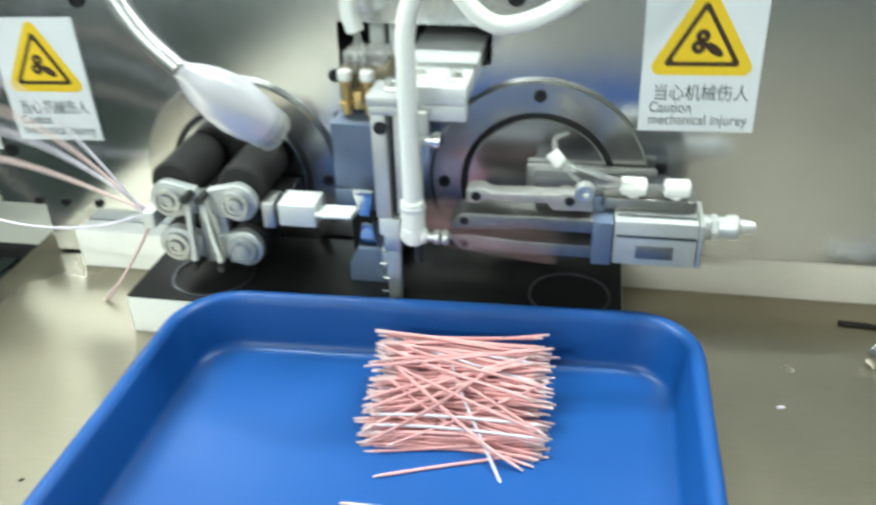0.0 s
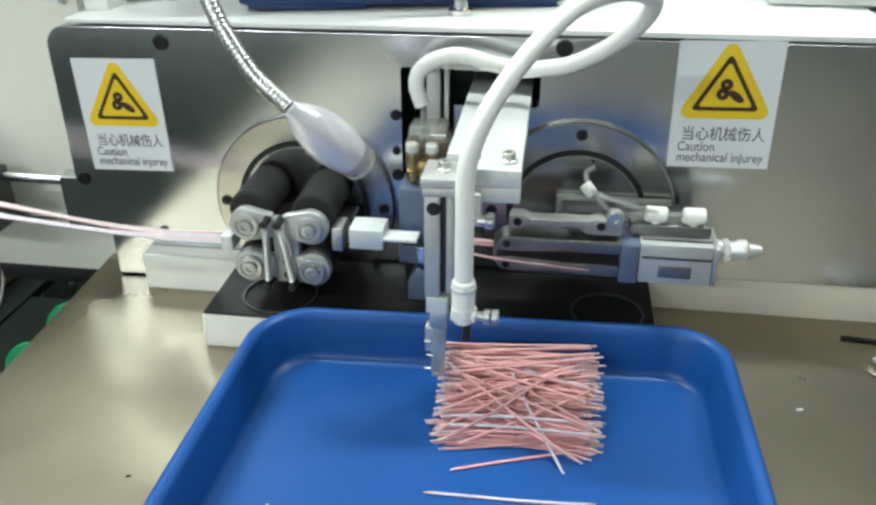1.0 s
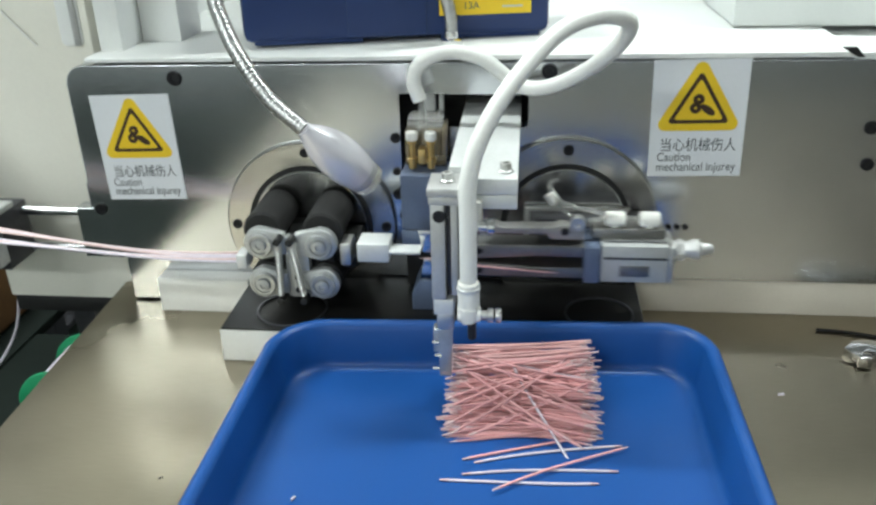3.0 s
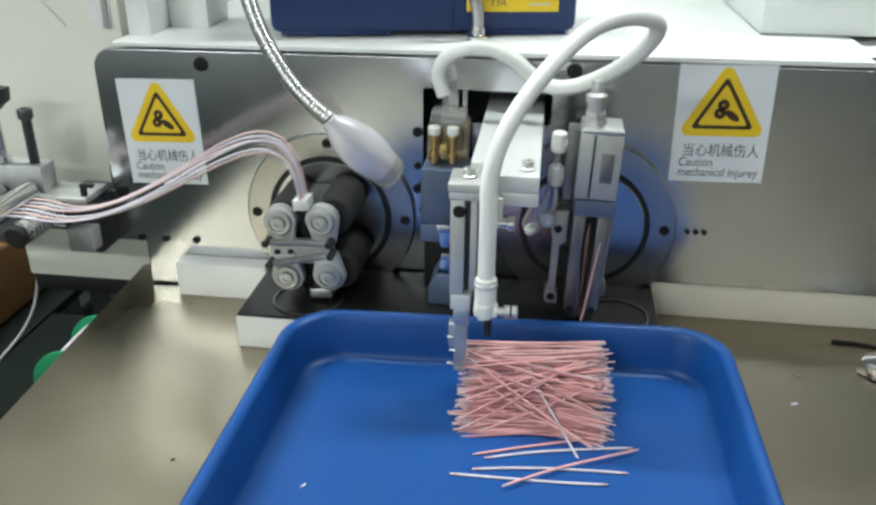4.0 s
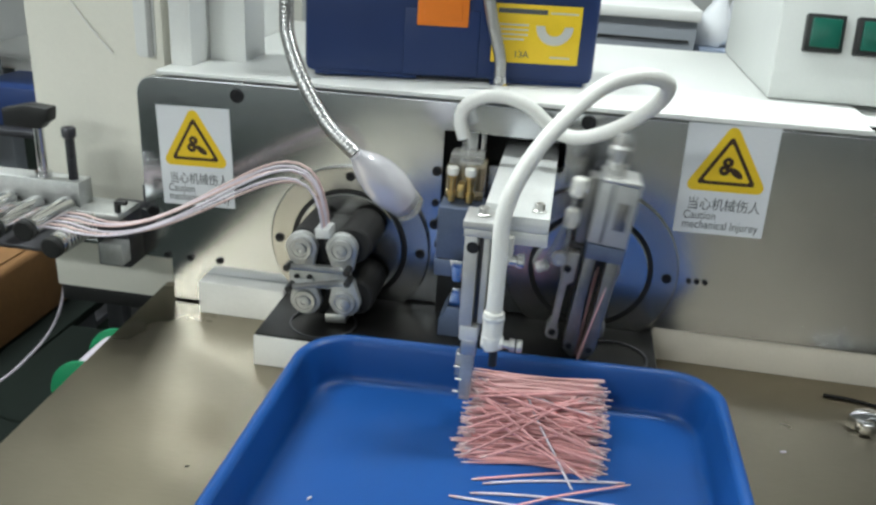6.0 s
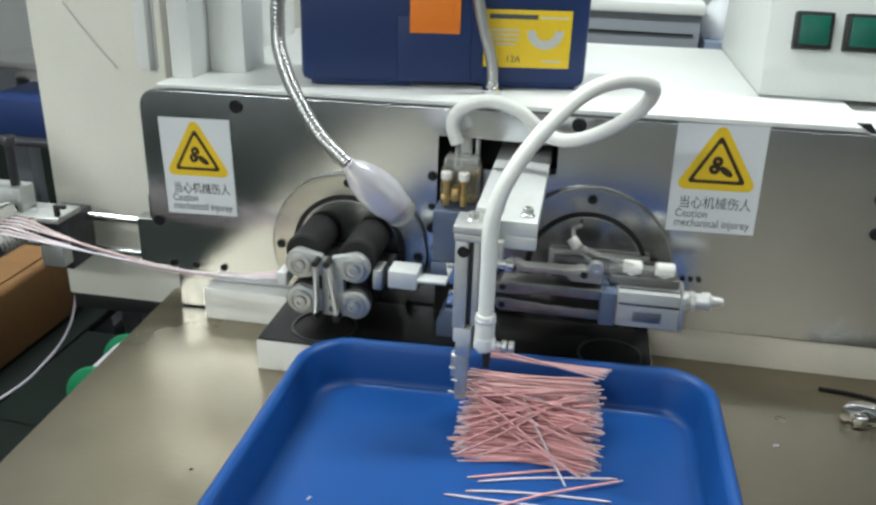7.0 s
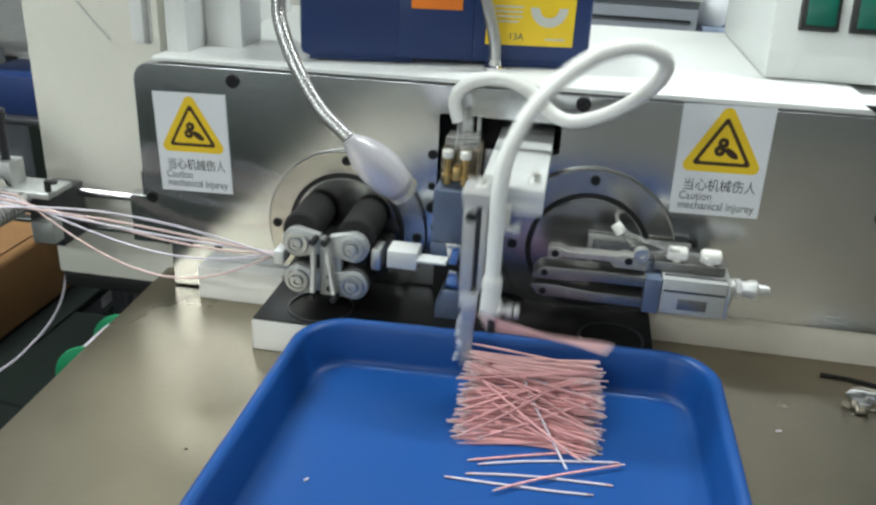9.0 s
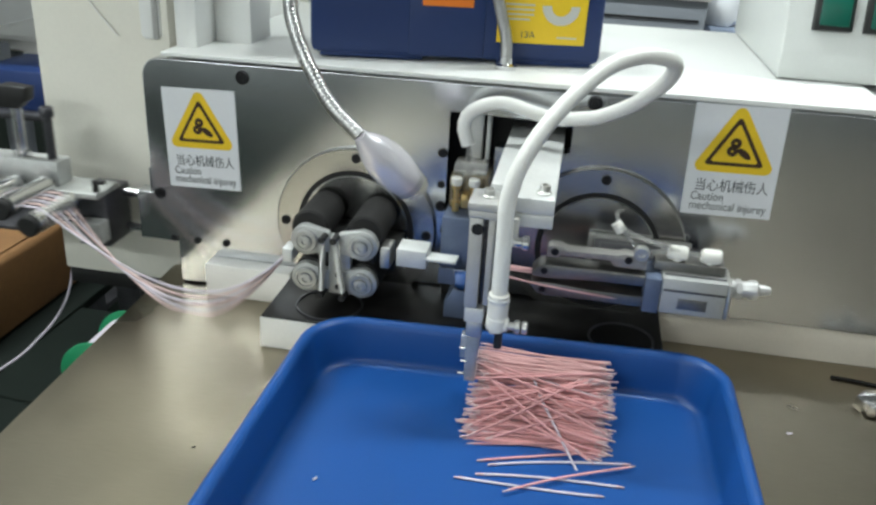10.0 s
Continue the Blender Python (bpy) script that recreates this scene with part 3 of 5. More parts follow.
def gripper():
    t = thing("gripper_arm", (RC[0], 0.575, RC[1]), "turning pneumatic gripper arm with steel jaws", "gripper")
    cx, cz = RC

    def bx(x0, x1, y0, y1, z0, z1, b=0.0012):
        return bm_box(cx + x0, cx + x1, y0, y1, cz + z0, cz + z1, b)

    part("cylinder_body", bx(0.018, 0.076, 0.490, 0.528, -0.018, 0.0175, 0.0015), CYLALU, t, "pale aluminium cylinder body")
    part("groove_strip", bx(0.020, 0.075, 0.4892, 0.4908, 0.0045, 0.0065, 0.0003), DARKSTEEL, t)
    part("groove_strip", bx(0.020, 0.075, 0.497, 0.500, 0.0172, 0.0182, 0.0003), DARKSTEEL, t)
    part("type_label", bx(0.034, 0.060, 0.4894, 0.4904, -0.012, -0.0015, 0.0002), JAW, t)
    part("end_block", bx(0.003, 0.0175, 0.488, 0.530, -0.0185, 0.016), BLUEALU, t, "bluish anodised end block")
    part("end_plate", bx(0.0762, 0.080, 0.489, 0.529, -0.0175, 0.017), STEEL, t)
    part("rod_nose", bm_lathe([(0, 0), (0, 0.009), (0.004, 0.009), (0.004, 0.0075), (0.016, 0.0075), (0.018, 0.009), (0.024, 0.009), (0.026, 0.0055), (0.032, 0.005), (0.036, 0.0038), (0.036, 0)], (cx + 0.080, 0.509, cz + 0.006), (1, 0, 0.06), 24), PLATED, t, "dull steel rod end with a nut")
    part("lock_nut", bm_cyl((cx + 0.0855, 0.509, cz + 0.0063), (1, 0, 0.06), 0.005, 0.0096, 0.0006, 6), PLATED, t)
    for sign, low, y0 in ((1, 0.0, 0.496), (-1, 0.0110, 0.5175)):
        # a slim outer arm with a short foot at its tip and a boss at its root; the lower one lies deeper
        zs = lambda d: cz + sign * (d - low)
        x0 = -0.088
        outline = [(cx + x0, zs(0.0215)), (cx + x0 + 0.009, zs(0.0215)), (cx + x0 + 0.013, zs(0.0245)), (cx - 0.030, zs(0.0245)), (cx - 0.026, zs(0.0195)), (cx + 0.0025, zs(0.0195)), (cx + 0.0025, zs(0.031)), (cx - 0.018, zs(0.0335)), (cx - 0.024, zs(0.0315)), (cx + x0 + 0.018, zs(0.0305)), (cx + x0 + 0.012, zs(0.0335)), (cx + x0 + 0.003, zs(0.0335)), (cx + x0, zs(0.031))]
        part("outer_jaw", bm_prism(outline, y0, y0 + 0.014, 0.0010), ARMJAW, t, "slim machined aluminium outer jaw")
    for sign in (1, -1):
        zs = lambda d: cz + sign * d
        inner = [(cx - 0.100, zs(0.0030)), (cx - 0.086, zs(0.0020)), (cx - 0.040, zs(0.0050)), (cx + 0.003, zs(0.0050)), (cx + 0.003, zs(0.0155)), (cx - 0.088, zs(0.0155)), (cx - 0.094, zs(0.0135)), (cx - 0.100, zs(0.0065))]
        part("inner_jaw", bm_prism(inner, 0.491, 0.516, 0.0014), JAW, t, "worn steel gripping jaw")
        part("jaw_bolt", bm_lathe([(0, 0), (0, 0.0016), (-0.0006, 0.0020), (-0.0006, 0.0030), (0, 0.0033)], (cx - 0.089, 0.4906, zs(0.0095)), (0, 1, 0), 14), HOLE, t)
    part("jaw_bed", bx(-0.040, 0.0025, 0.5165, 0.5295, -0.006, 0.030, 0.001), DARKSTEEL, t)
    for x in (-0.081, -0.014):
        part("jaw_bolt", bm_lathe([(0, 0), (0, 0.0018), (-0.0008, 0.0022), (-0.0008, 0.0034), (0, 0.0037)], (cx + x, 0.4956, cz + 0.0275), (0, 1, 0), 14), HOLE, t)
    part("pivot_knob", bm_lathe([(0, 0.007), (-0.006, 0.007), (-0.007, 0.006), (-0.007, 0.003), (-0.004, 0.003), (-0.004, 0)], (cx - 0.004, 0.4955, cz + 0.0375), (0, 1, 0), 20), STEEL, t)
    part("valve_rail", bx(0.010, 0.074, 0.505, 0.527, 0.0178, 0.027), JAW, t, "steel valve rail")
    for x in (0.030, 0.060):
        part("tube_fitting", joined(bm_cyl((cx + x - 0.009, 0.512, cz + 0.034), (1, 0, 0), 0.018, 0.0068, 0.0015, 16), bm_cyl((cx + x, 0.512, cz + 0.026), (0, 0, 1), 0.006, 0.005, 0.0005, 12)), NYLON, t, "white nylon air fitting")
    for k, (x, s) in enumerate(((0.021, 1.0), (0.051, 1.15))):
        p = smooth_path([(cx + x, 0.512, cz + 0.034), (cx + x - 0.022 * s, 0.508, cz + 0.034 + 0.004 * k), (cx - 0.018, 0.512, cz + 0.045 + 0.004 * k), (cx - 0.028, 0.53, cz + 0.058), (cx - 0.02, 0.565, cz + 0.05)], 6)
        part("air_tube", bm_tube(p, 0.0021, 8), CLEAR, t, "clear thin air tube")
    part("cable_tie", bm_cyl((cx - 0.022, 0.516, cz + 0.046), (-0.5, 0.2, 0.6), 0.011, 0.0052, 0.001, 12), NYLON, t)
    part("carriage", bx(-0.045, 0.060, 0.530, 0.571, -0.020, 0.018, 0.002), DARKSTEEL, t)
    part("linear_rail", bx(-0.050, 0.050, 0.5655, 0.5712, -0.024, 0.022, 0.001), STEEL, t)
    return t


def gripper_disc():
    t = thing("rotary_disc", (RC[0], 0.576, RC[1]), "turned steel rotary disc with a black seal ring", "rotary disc")
    part("face_disc", bm_cyl((RC[0], 0.5725, RC[1]), (0, 1, 0), 0.0072, 0.0575, 0.001, 64), DISCFACE, t)
    part("seal_ring", bm_lathe([(0, 0.0577), (0, 0.0622), (0.004, 0.0622), (0.004, 0.0577), (0, 0.0577)], (RC[0], 0.5755, RC[1]), (0, 1, 0), 64), BLACK, t)
    return t


HEAD, GUIDE = roller_head()
GRIP = gripper()
DISC = gripper_disc()


# ---- centre: cutting head, sliding pusher ----
def cutter_base():
    t = thing("cutter_base", (-0.107, 0.55, 0.0355), "dark fixed column and lower blade of the cutter", "cutter")
    part("column", bm_box(-0.131, -0.084, 0.562, 0.60, 0.0355, 0.1175, 0.001), BLACK, t)
    for x0, x1 in ((-0.1165, -0.104), (-0.1005, -0.096)):
        part("guide_post", bm_box(x0, x1, 0.606, 0.618, 0.1178, 0.2255, 0.001), ALU, t, "pale guide post in the slot")
    part("lower_block", bm_prism([(-0.120, 0.0355), (-0.090, 0.0355), (-0.090, 0.066), (-0.112, 0.066), (-0.120, 0.052)], 0.512, 0.56, 0.001), BLUEALU, t)
    part("blade", bm_prism([(-0.112, 0.066), (-0.096, 0.066), (-0.100, 0.088), (-0.108, 0.088)], 0.514, 0.518, 0.0004), CHROME, t, "bright steel cutting blade")
    return t


def cutting_head():
    t = thing("cutting_head", (-0.107, 0.55, 0.0355), "bluish cutting head with an amber acrylic valve block", "cutting head")
    part("body", bm_box(-0.128, -0.087, 0.520, 0.5612, 0.118, 0.171, 0.0015), BLUEALU, t, "bluish anodised body")
    part("slide_plate", bm_box(-0.121, -0.094, 0.522, 0.560, 0.099, 0.1178, 0.001), DARKSTEEL, t)
    part("blade", bm_prism([(-0.112, 0.122), (-0.096, 0.122), (-0.1, 0.100), (-0.108, 0.100)], 0.509, 0.5135, 0.0004), CHROME, t)
    part("side_cover", bm_box(-0.1285, -0.0865, 0.5195, 0.5218, 0.100, 0.117, 0.0008), BLUEALU, t)
    for z in (0.125, 0.15):
        part("screw", bm_cyl((-0.132, 0.54, z), (1, 0, 0), 0.004, 0.004, 0.0005, 14), HOLE, t)
    part("valve_block", bm_box(-0.126, -0.089, 0.546, 0.585, 0.1715, 0.2045, 0.001), ACRYL, t, "amber clear acrylic valve block")
    for x in (-0.118, -0.101):
        v = part("valve", bm_lathe([(0, 0), (0, 0.0035), (0.005, 0.0035), (0.0055, 0.0048), (0.0095, 0.0048), (0.010, 0.003), (0.022, 0.003), (0.023, 0.0042), (0.026, 0.0042), (0.026, 0)], (x, 0.535, 0.173), (0, 0, 1), 16), BRASS, t, "brass valve with a white cap")
        part("cap", bm_cyl((x, 0.535, 0.199), (0, 0, 1), 0.008, 0.0055, 0.001, 14), NYLON, v)
    part("spacer", bm_box(-0.113, -0.106, 0.535, 0.55, 0.176, 0.190, 0.001), BRASS, t)
    part("pump_cap", bm_box(-0.124, -0.092, 0.552, 0.58, 0.2048, 0.214, 0.001), CLEAR, t)
    for x in (-0.113, -0.1075):
        part("thin_tube", bm_tube(smooth_path([(x, 0.545, 0.2), (x + 0.001, 0.549, 0.216), (-0.111, 0.55, 0.236)], 5), 0.0016, 8), CLEAR, t)
    return t


def pusher():
    t = thing("pusher_slide", (-0.06, 0.45, 0.2), "sliding aluminium arm with an upright steel pusher", "slide")
    part("arm", bm_plan([(-0.0622, 0.404), (-0.0215, 0.404), (-0.0215, 0.70), (-0.0755, 0.70), (-0.0755, 0.4305), (-0.0622, 0.4305)], 0.1955, 0.2085, 0.0012), ALU, t, "broad aluminium slide arm")
    part("front_lip", bm_box(-0.0625, -0.0215, 0.404, 0.414, 0.184, 0.1953, 0.001), ALU, t)
    for x, y in ((-0.0745, 0.412), (-0.031, 0.421), (-0.0565, 0.425)):
        part("arm_bolt", bm_lathe([(0, 0), (0, 0.006), (0.001, 0.0062), (0.002, 0.0045), (0.0065, 0.0045), (0.007, 0.004), (0.007, 0.0022), (0.0045, 0.002), (0.0045, 0)], (x, y, 0.2086 if x > -0.06 else 0.2036), (0, 0, 1), 18), STEEL, t)
    part("column_head", joined(bm_box(-0.089, -0.0625, 0.394, 0.43, 0.197, 0.2035, 0.0008), bm_box(-0.088, -0.063, 0.395, 0.425, 0.190, 0.1965, 0.0008)), PLATED, t)
    part("column", joined(bm_box(-0.0868, -0.0758, 0.395, 0.42, 0.110, 0.190, 0.0012), bm_box(-0.0718, -0.0662, 0.399, 0.42, 0.112, 0.190, 0.001)), PLATED, t, "pale plated steel column")
    part("column_core", bm_box(-0.0757, -0.0719, 0.404, 0.418, 0.110, 0.189, 0.0005), DARKSTEEL, t)
    part("pivot", bm_cyl((-0.080, 0.3945, 0.181), (0, 1, 0), 0.003, 0.0052, 0.0006, 18), HOLE, t)
    part("column_foot", bm_box(-0.0860, -0.0700, 0.396, 0.416, 0.096, 0.1095, 0.001), ALU, t)
    part("push_rod", bm_box(-0.084, -0.071, 0.400, 0.414, 0.080, 0.094, 0.001), STEEL, t)
    part("push_blade", bm_prism([(-0.084, 0.080), (-0.072, 0.080), (-0.0735, 0.034), (-0.083, 0.034)], 0.403, 0.409, 0.0006), HUB, t)
    part("push_blade", bm_box(-0.088, -0.0825, 0.405, 0.415, 0.056, 0.078, 0.0006), STEEL, t)
    for i in range(4):
        z = 0.041 + 0.0125 * i
        part("blade_tip", bm_cyl((-0.089 + 0.002 * (i % 2), 0.404, z), (1, -0.2, 0.1), 0.006, 0.0012, 0.0003, 8), CHROME, t)
    part("back_bar", bm_box(-0.0640, -0.0545, 0.400, 0.412, 0.085, 0.196, 0.001), ALU, t)
    part("upper_fitting", joined(bm_cyl((-0.0545, 0.400, 0.172), (1, 0, 0), 0.012, 0.0045, 0.0006, 14), bm_cyl((-0.044, 0.400, 0.172), (1, 0, 0), 0.006, 0.0062, 0.001, 14)), CHROME, t)
    part("side_plate", bm_box(-0.0545, -0.0478, 0.398, 0.41, 0.168, 0.192, 0.001), NYLON, t)
    e = part("hose_elbow", joined(bm_cyl((-0.0575, 0.386, 0.110), (0, 0, 1), 0.022, 0.0085, 0.001, 18), bm_lathe([(0, 0), (0, 0.007), (0.004, 0.0088), (0.012, 0.0088), (0.014, 0.007), (0.014, 0)], (-0.0575, 0.386, 0.098), (0, 0, 1), 18), bm_cyl((-0.066, 0.386, 0.104), (1, 0, 0), 0.018, 0.0062, 0.001, 16)), NYLON, t, "white nylon hose elbow")
    part("clamp", bm_cyl((-0.0575, 0.386, 0.124), (0, 0, 1), 0.004, 0.0092, 0.0008, 18), ALU, e)
    part("nozzle", joined(bm_cyl((-0.049, 0.386, 0.103), (1, 0, 0), 0.007, 0.0035, 0.0005, 12), bm_cyl((-0.043, 0.386, 0.103), (1, 0, 0), 0.005, 0.0055, 0.0008, 12), bm_cyl((-0.037, 0.386, 0.103), (1, 0, 0), 0.005, 0.0055, 0.0008, 12)), STEEL, t)
    part("air_jet", bm_cyl((-0.0555, 0.392, 0.078), (0, 0, 1), 0.02, 0.0035, 0.0005, 10), BLACK, t)
    return t


cutter_base()
CUTTER = cutting_head()
PUSH = pusher()


# ---- lamp, hose ----
def gooseneck_lamp():
    t = thing("gooseneck_lamp", (-0.0895, 0.633, 0.2618), "white gooseneck work lamp on a flexible steel arm", "lamp")
    path = smooth_path([(-0.0895, 0.633, 0.266), (-0.091, 0.632, 0.293), (-0.1005, 0.628, 0.327), (-0.125, 0.61, 0.42), (-0.17, 0.54, 0.475), (-0.215, 0.48, 0.45), (-0.247, 0.455, 0.385), (-0.252, 0.45, 0.339), (-0.244, 0.44, 0.315), (-0.230, 0.43, 0.291), (-0.208, 0.42, 0.263), (-0.182, 0.412, 0.243)], 16)
    fine = spaced(path, 640)
    part("flexible_arm", bm_tube(fine, [0.0060 + 0.00028 * math.sin(math.pi / 2 * i) for i in range(len(fine))], 12), mat("ribbed_chrome", (0.46, 0.46, 0.46), 0.34, 1.0, 0.05, 300, 0, stain=0.08, stain_scale=40), t, "ribbed flexible chrome arm")
    part("foot", bm_lathe([(0, 0), (0, 0.011), (0.004, 0.011), (0.006, 0.0075), (0.012, 0.0068), (0.012, 0)], (-0.0895, 0.633, 0.2618), (0, 0, 1), 24), CHROME, t)
    p = Vector((-0.1825, 0.4110, 0.2440))
    axis = Vector((0.038, 0.036, -0.052))
    part("shade", bm_lathe([(0, 0), (0, 0.0058), (0.004, 0.0066), (0.009, 0.0095), (0.020, 0.0142), (0.033, 0.0172), (0.045, 0.0180), (0.056, 0.0170), (0.066, 0.0148), (0.071, 0.0136), (0.071, 0.0126), (0.063, 0.0128)], p, axis, 40), mat("pearl_white_shade", (0.74, 0.72, 0.76), 0.22, 0.25, 0.02, 300, 0, stain=0.05, coat=0.3), t, "pearl white bullet shaped shade")
    part("bezel", bm_lathe([(0.0645, 0.0152), (0.077, 0.0143), (0.078, 0.0136), (0.077, 0.0128), (0.0645, 0.0132)], p, axis, 40), CLEAR, t, "clear plastic lens rim")
    part("lens", bm_cyl(p + axis.normalized() * 0.064, axis, 0.003, 0.0126, 0.0008, 28), LENS, t)


gooseneck_lamp()

HOSE_FORWARD = [(-0.112, 0.55, 0.230), (-0.1165, 0.55, 0.245), (-0.113, 0.55, 0.258), (-0.099, 0.55, 0.268), (-0.079, 0.55, 0.2715), (-0.053, 0.55, 0.264), (-0.025, 0.55, 0.243), (0.001, 0.54, 0.243), (0.033, 0.53, 0.26), (0.057, 0.51, 0.286), (0.061, 0.49, 0.307), (0.037, 0.47, 0.315), (0.007, 0.45, 0.307), (-0.024, 0.42, 0.28), (-0.046, 0.4, 0.248), (-0.057, 0.39, 0.214), (-0.0575, 0.386, 0.173), (-0.0575, 0.386, 0.122)]
HOSE_BACK = [(-0.112, 0.55, 0.230), (-0.1155, 0.55, 0.245), (-0.111, 0.55, 0.258), (-0.096, 0.55, 0.268), (-0.068, 0.55, 0.2715), (-0.040, 0.548, 0.263), (-0.0205, 0.545, 0.2435), (0.001, 0.543, 0.2365), (0.037, 0.54, 0.251), (0.071, 0.53, 0.283), (0.077, 0.525, 0.308), (0.054, 0.52, 0.327), (0.021, 0.51, 0.329), (-0.014, 0.5, 0.315), (-0.043, 0.485, 0.29), (-0.057, 0.478, 0.255), (-0.0575, 0.474, 0.215), (-0.0575, 0.474, 0.122)]


HOSE_N = 84


def capsule(r, length, n=14):
    e = length / 2
    return bm_lathe([(-e, r), (e, r)], (0, 0, 0), (0, 0, 1), n)


def chain(name, n, r, length, material, label, category, group=""):
    t = thing(name, (0, 0, 0), label, category, group)
    me = bpy.data.meshes.new(name + "_segment")
    bm = capsule(r, length, 16 if r > 0.004 else 8)
    bm.to_mesh(me)
    bm.free()
    shade(me, 60)
    me.materials.append(material)
    links = []
    for i in range(n):
        ob = new("segment", me)
        ob.parent = t
        links.append(ob)
    return links


HOSE_LINKS = chain("air_hose", HOSE_N, 0.0066, 0.0100, HOSE, "milky white looped air hose", "hose")
FEED_N, FEED_STEP = 44, 0.012
FEED_LINKS = [chain("feed_wire", FEED_N, 0.0012, FEED_STEP * 1.06, FEEDWIRE if i % 2 else WIREWHITE, "pale pink wire running into the feed head", "wire", "feed wires") for i in range(6)]


# ---- feeder on the rods ----
def feeder():
    t = thing("wire_feeder", (-0.53, 0.53, 0.07), "steel wire straightener block sliding on two rods", "feeder")
    part("slide_block", bm_box(-0.578, -0.542, 0.548, 0.598, 0.048, 0.108, 0.001), DARKSTEEL, t)
    part("foot_block", bm_box(-0.566, -0.540, 0.530, 0.5475, 0.058, 0.082, 0.001), LEVER, t, "grey aluminium foot block")
    part("side_plate", bm_box(-0.72, -0.5405, 0.530, 0.575, 0.1085, 0.1150, 0.001), LEVER, t)
    part("top_bar", bm_box(-0.80, -0.5885, 0.541, 0.566, 0.1152, 0.1415, 0.001), LEVER, t, "long grey aluminium bar")
    part("table_plate", bm_box(-0.80, -0.581, 0.470, 0.5295, 0.0920, 0.0965, 0.0008), DARKSTEEL, t)
    for x, z in ((-0.570, 0.1045), (-0.5972, 0.119), (-0.631, 0.1165), (-0.662, 0.119), (-0.694, 0.1165)):
        r = part("roller", bm_cyl((x, 0.463, z), (0, 1, 0), 0.068, 0.0105, 0.001, 24), CHROME, t, "polished straightener roller")
        part("end_cap", bm_cyl((x, 0.454, z), (0, 1, 0), 0.009, 0.0108, 0.0015, 20), BLACK, r)
        part("axle", bm_cyl((x, 0.531, z), (0, 1, 0), 0.0095, 0.004, 0.0004, 12), DARKSTEEL, r)
    for k in range(9):
        part("wire_comb", bm_lathe([(0, 0.0100), (0, 0.0114), (0.0012, 0.0114), (0.0012, 0.0100), (0, 0.0100)], (-0.570, 0.470 + 0.006 * k, 0.1045), (0, 1, 0), 20), STEEL, t)
    part("screw", bm_tube([(-0.600, 0.552, 0.1416 + 0.0005 * i) for i in range(92)], [0.0046 + 0.0008 * math.sin(1.4 * i) for i in range(92)], 12), DARKSTEEL, t, "upright adjusting screw")
    part("screw_head", bm_lathe([(0, 0), (0, 0.0066), (0.001, 0.0072), (0.009, 0.0072), (0.010, 0.0064), (0.010, 0.0036), (0.006, 0.0034), (0.006, 0)], (-0.600, 0.552, 0.1872), (0, 0, 1), 18), DARKSTEEL, t)
    part("post", bm_lathe([(0, 0), (0, 0.0085), (0.005, 0.0085), (0.0055, 0.0052), (0.054, 0.0052), (0.054, 0)], (-0.634, 0.552, 0.1416), (0, 0, 1), 18), CHROME, t)
    part("lever", bm_prism([(-0.668, 0.194), (-0.628, 0.194), (-0.622, 0.200), (-0.617, 0.203), (-0.615, 0.217), (-0.640, 0.219), (-0.668, 0.212)], 0.543, 0.561, 0.003), BLACK, t, "black moulded lever knob")
    part("clip", joined(bm_box(-0.5475, -0.5425, 0.535, 0.541, 0.1152, 0.128, 0.001), bm_box(-0.5475, -0.534, 0.535, 0.541, 0.1245, 0.1285, 0.001)), BLACK, t)
    return t


FEED = feeder()


# ---- tray ----
TRAY_X, TRAY_Y = (-0.240, 0.151), (0.14, 0.480)


def tray_band(profile, cap):
    """A band of the tray between rounded rectangles, each given by its inset and height."""
    bm = bmesh.new()
    rows = []
    for inset, z in profile:
        r = max(0.050 - 0.9 * inset, 0.022)
        pts = rounded(TRAY_X[0] + inset, TRAY_X[1] - inset, TRAY_Y[0] + inset, TRAY_Y[1] - inset, r, 12)
        rows.append([bm.verts.new((x, y + 0.042 * (x + 0.045) * min(max((y - 0.16) / 0.30, 0), 1), z)) for x, y in pts])
    for a, b in zip(rows, rows[1:]):
        n = len(a)
        for i in range(n):
            bm.faces.new((a[i], a[(i + 1) % n], b[(i + 1) % n], b[i]))
    if cap:
        bm.faces.new(rows[0])
        bm.faces.new(rows[-1])
    bmesh.ops.recalc_face_normals(bm, faces=bm.faces)
    return bm


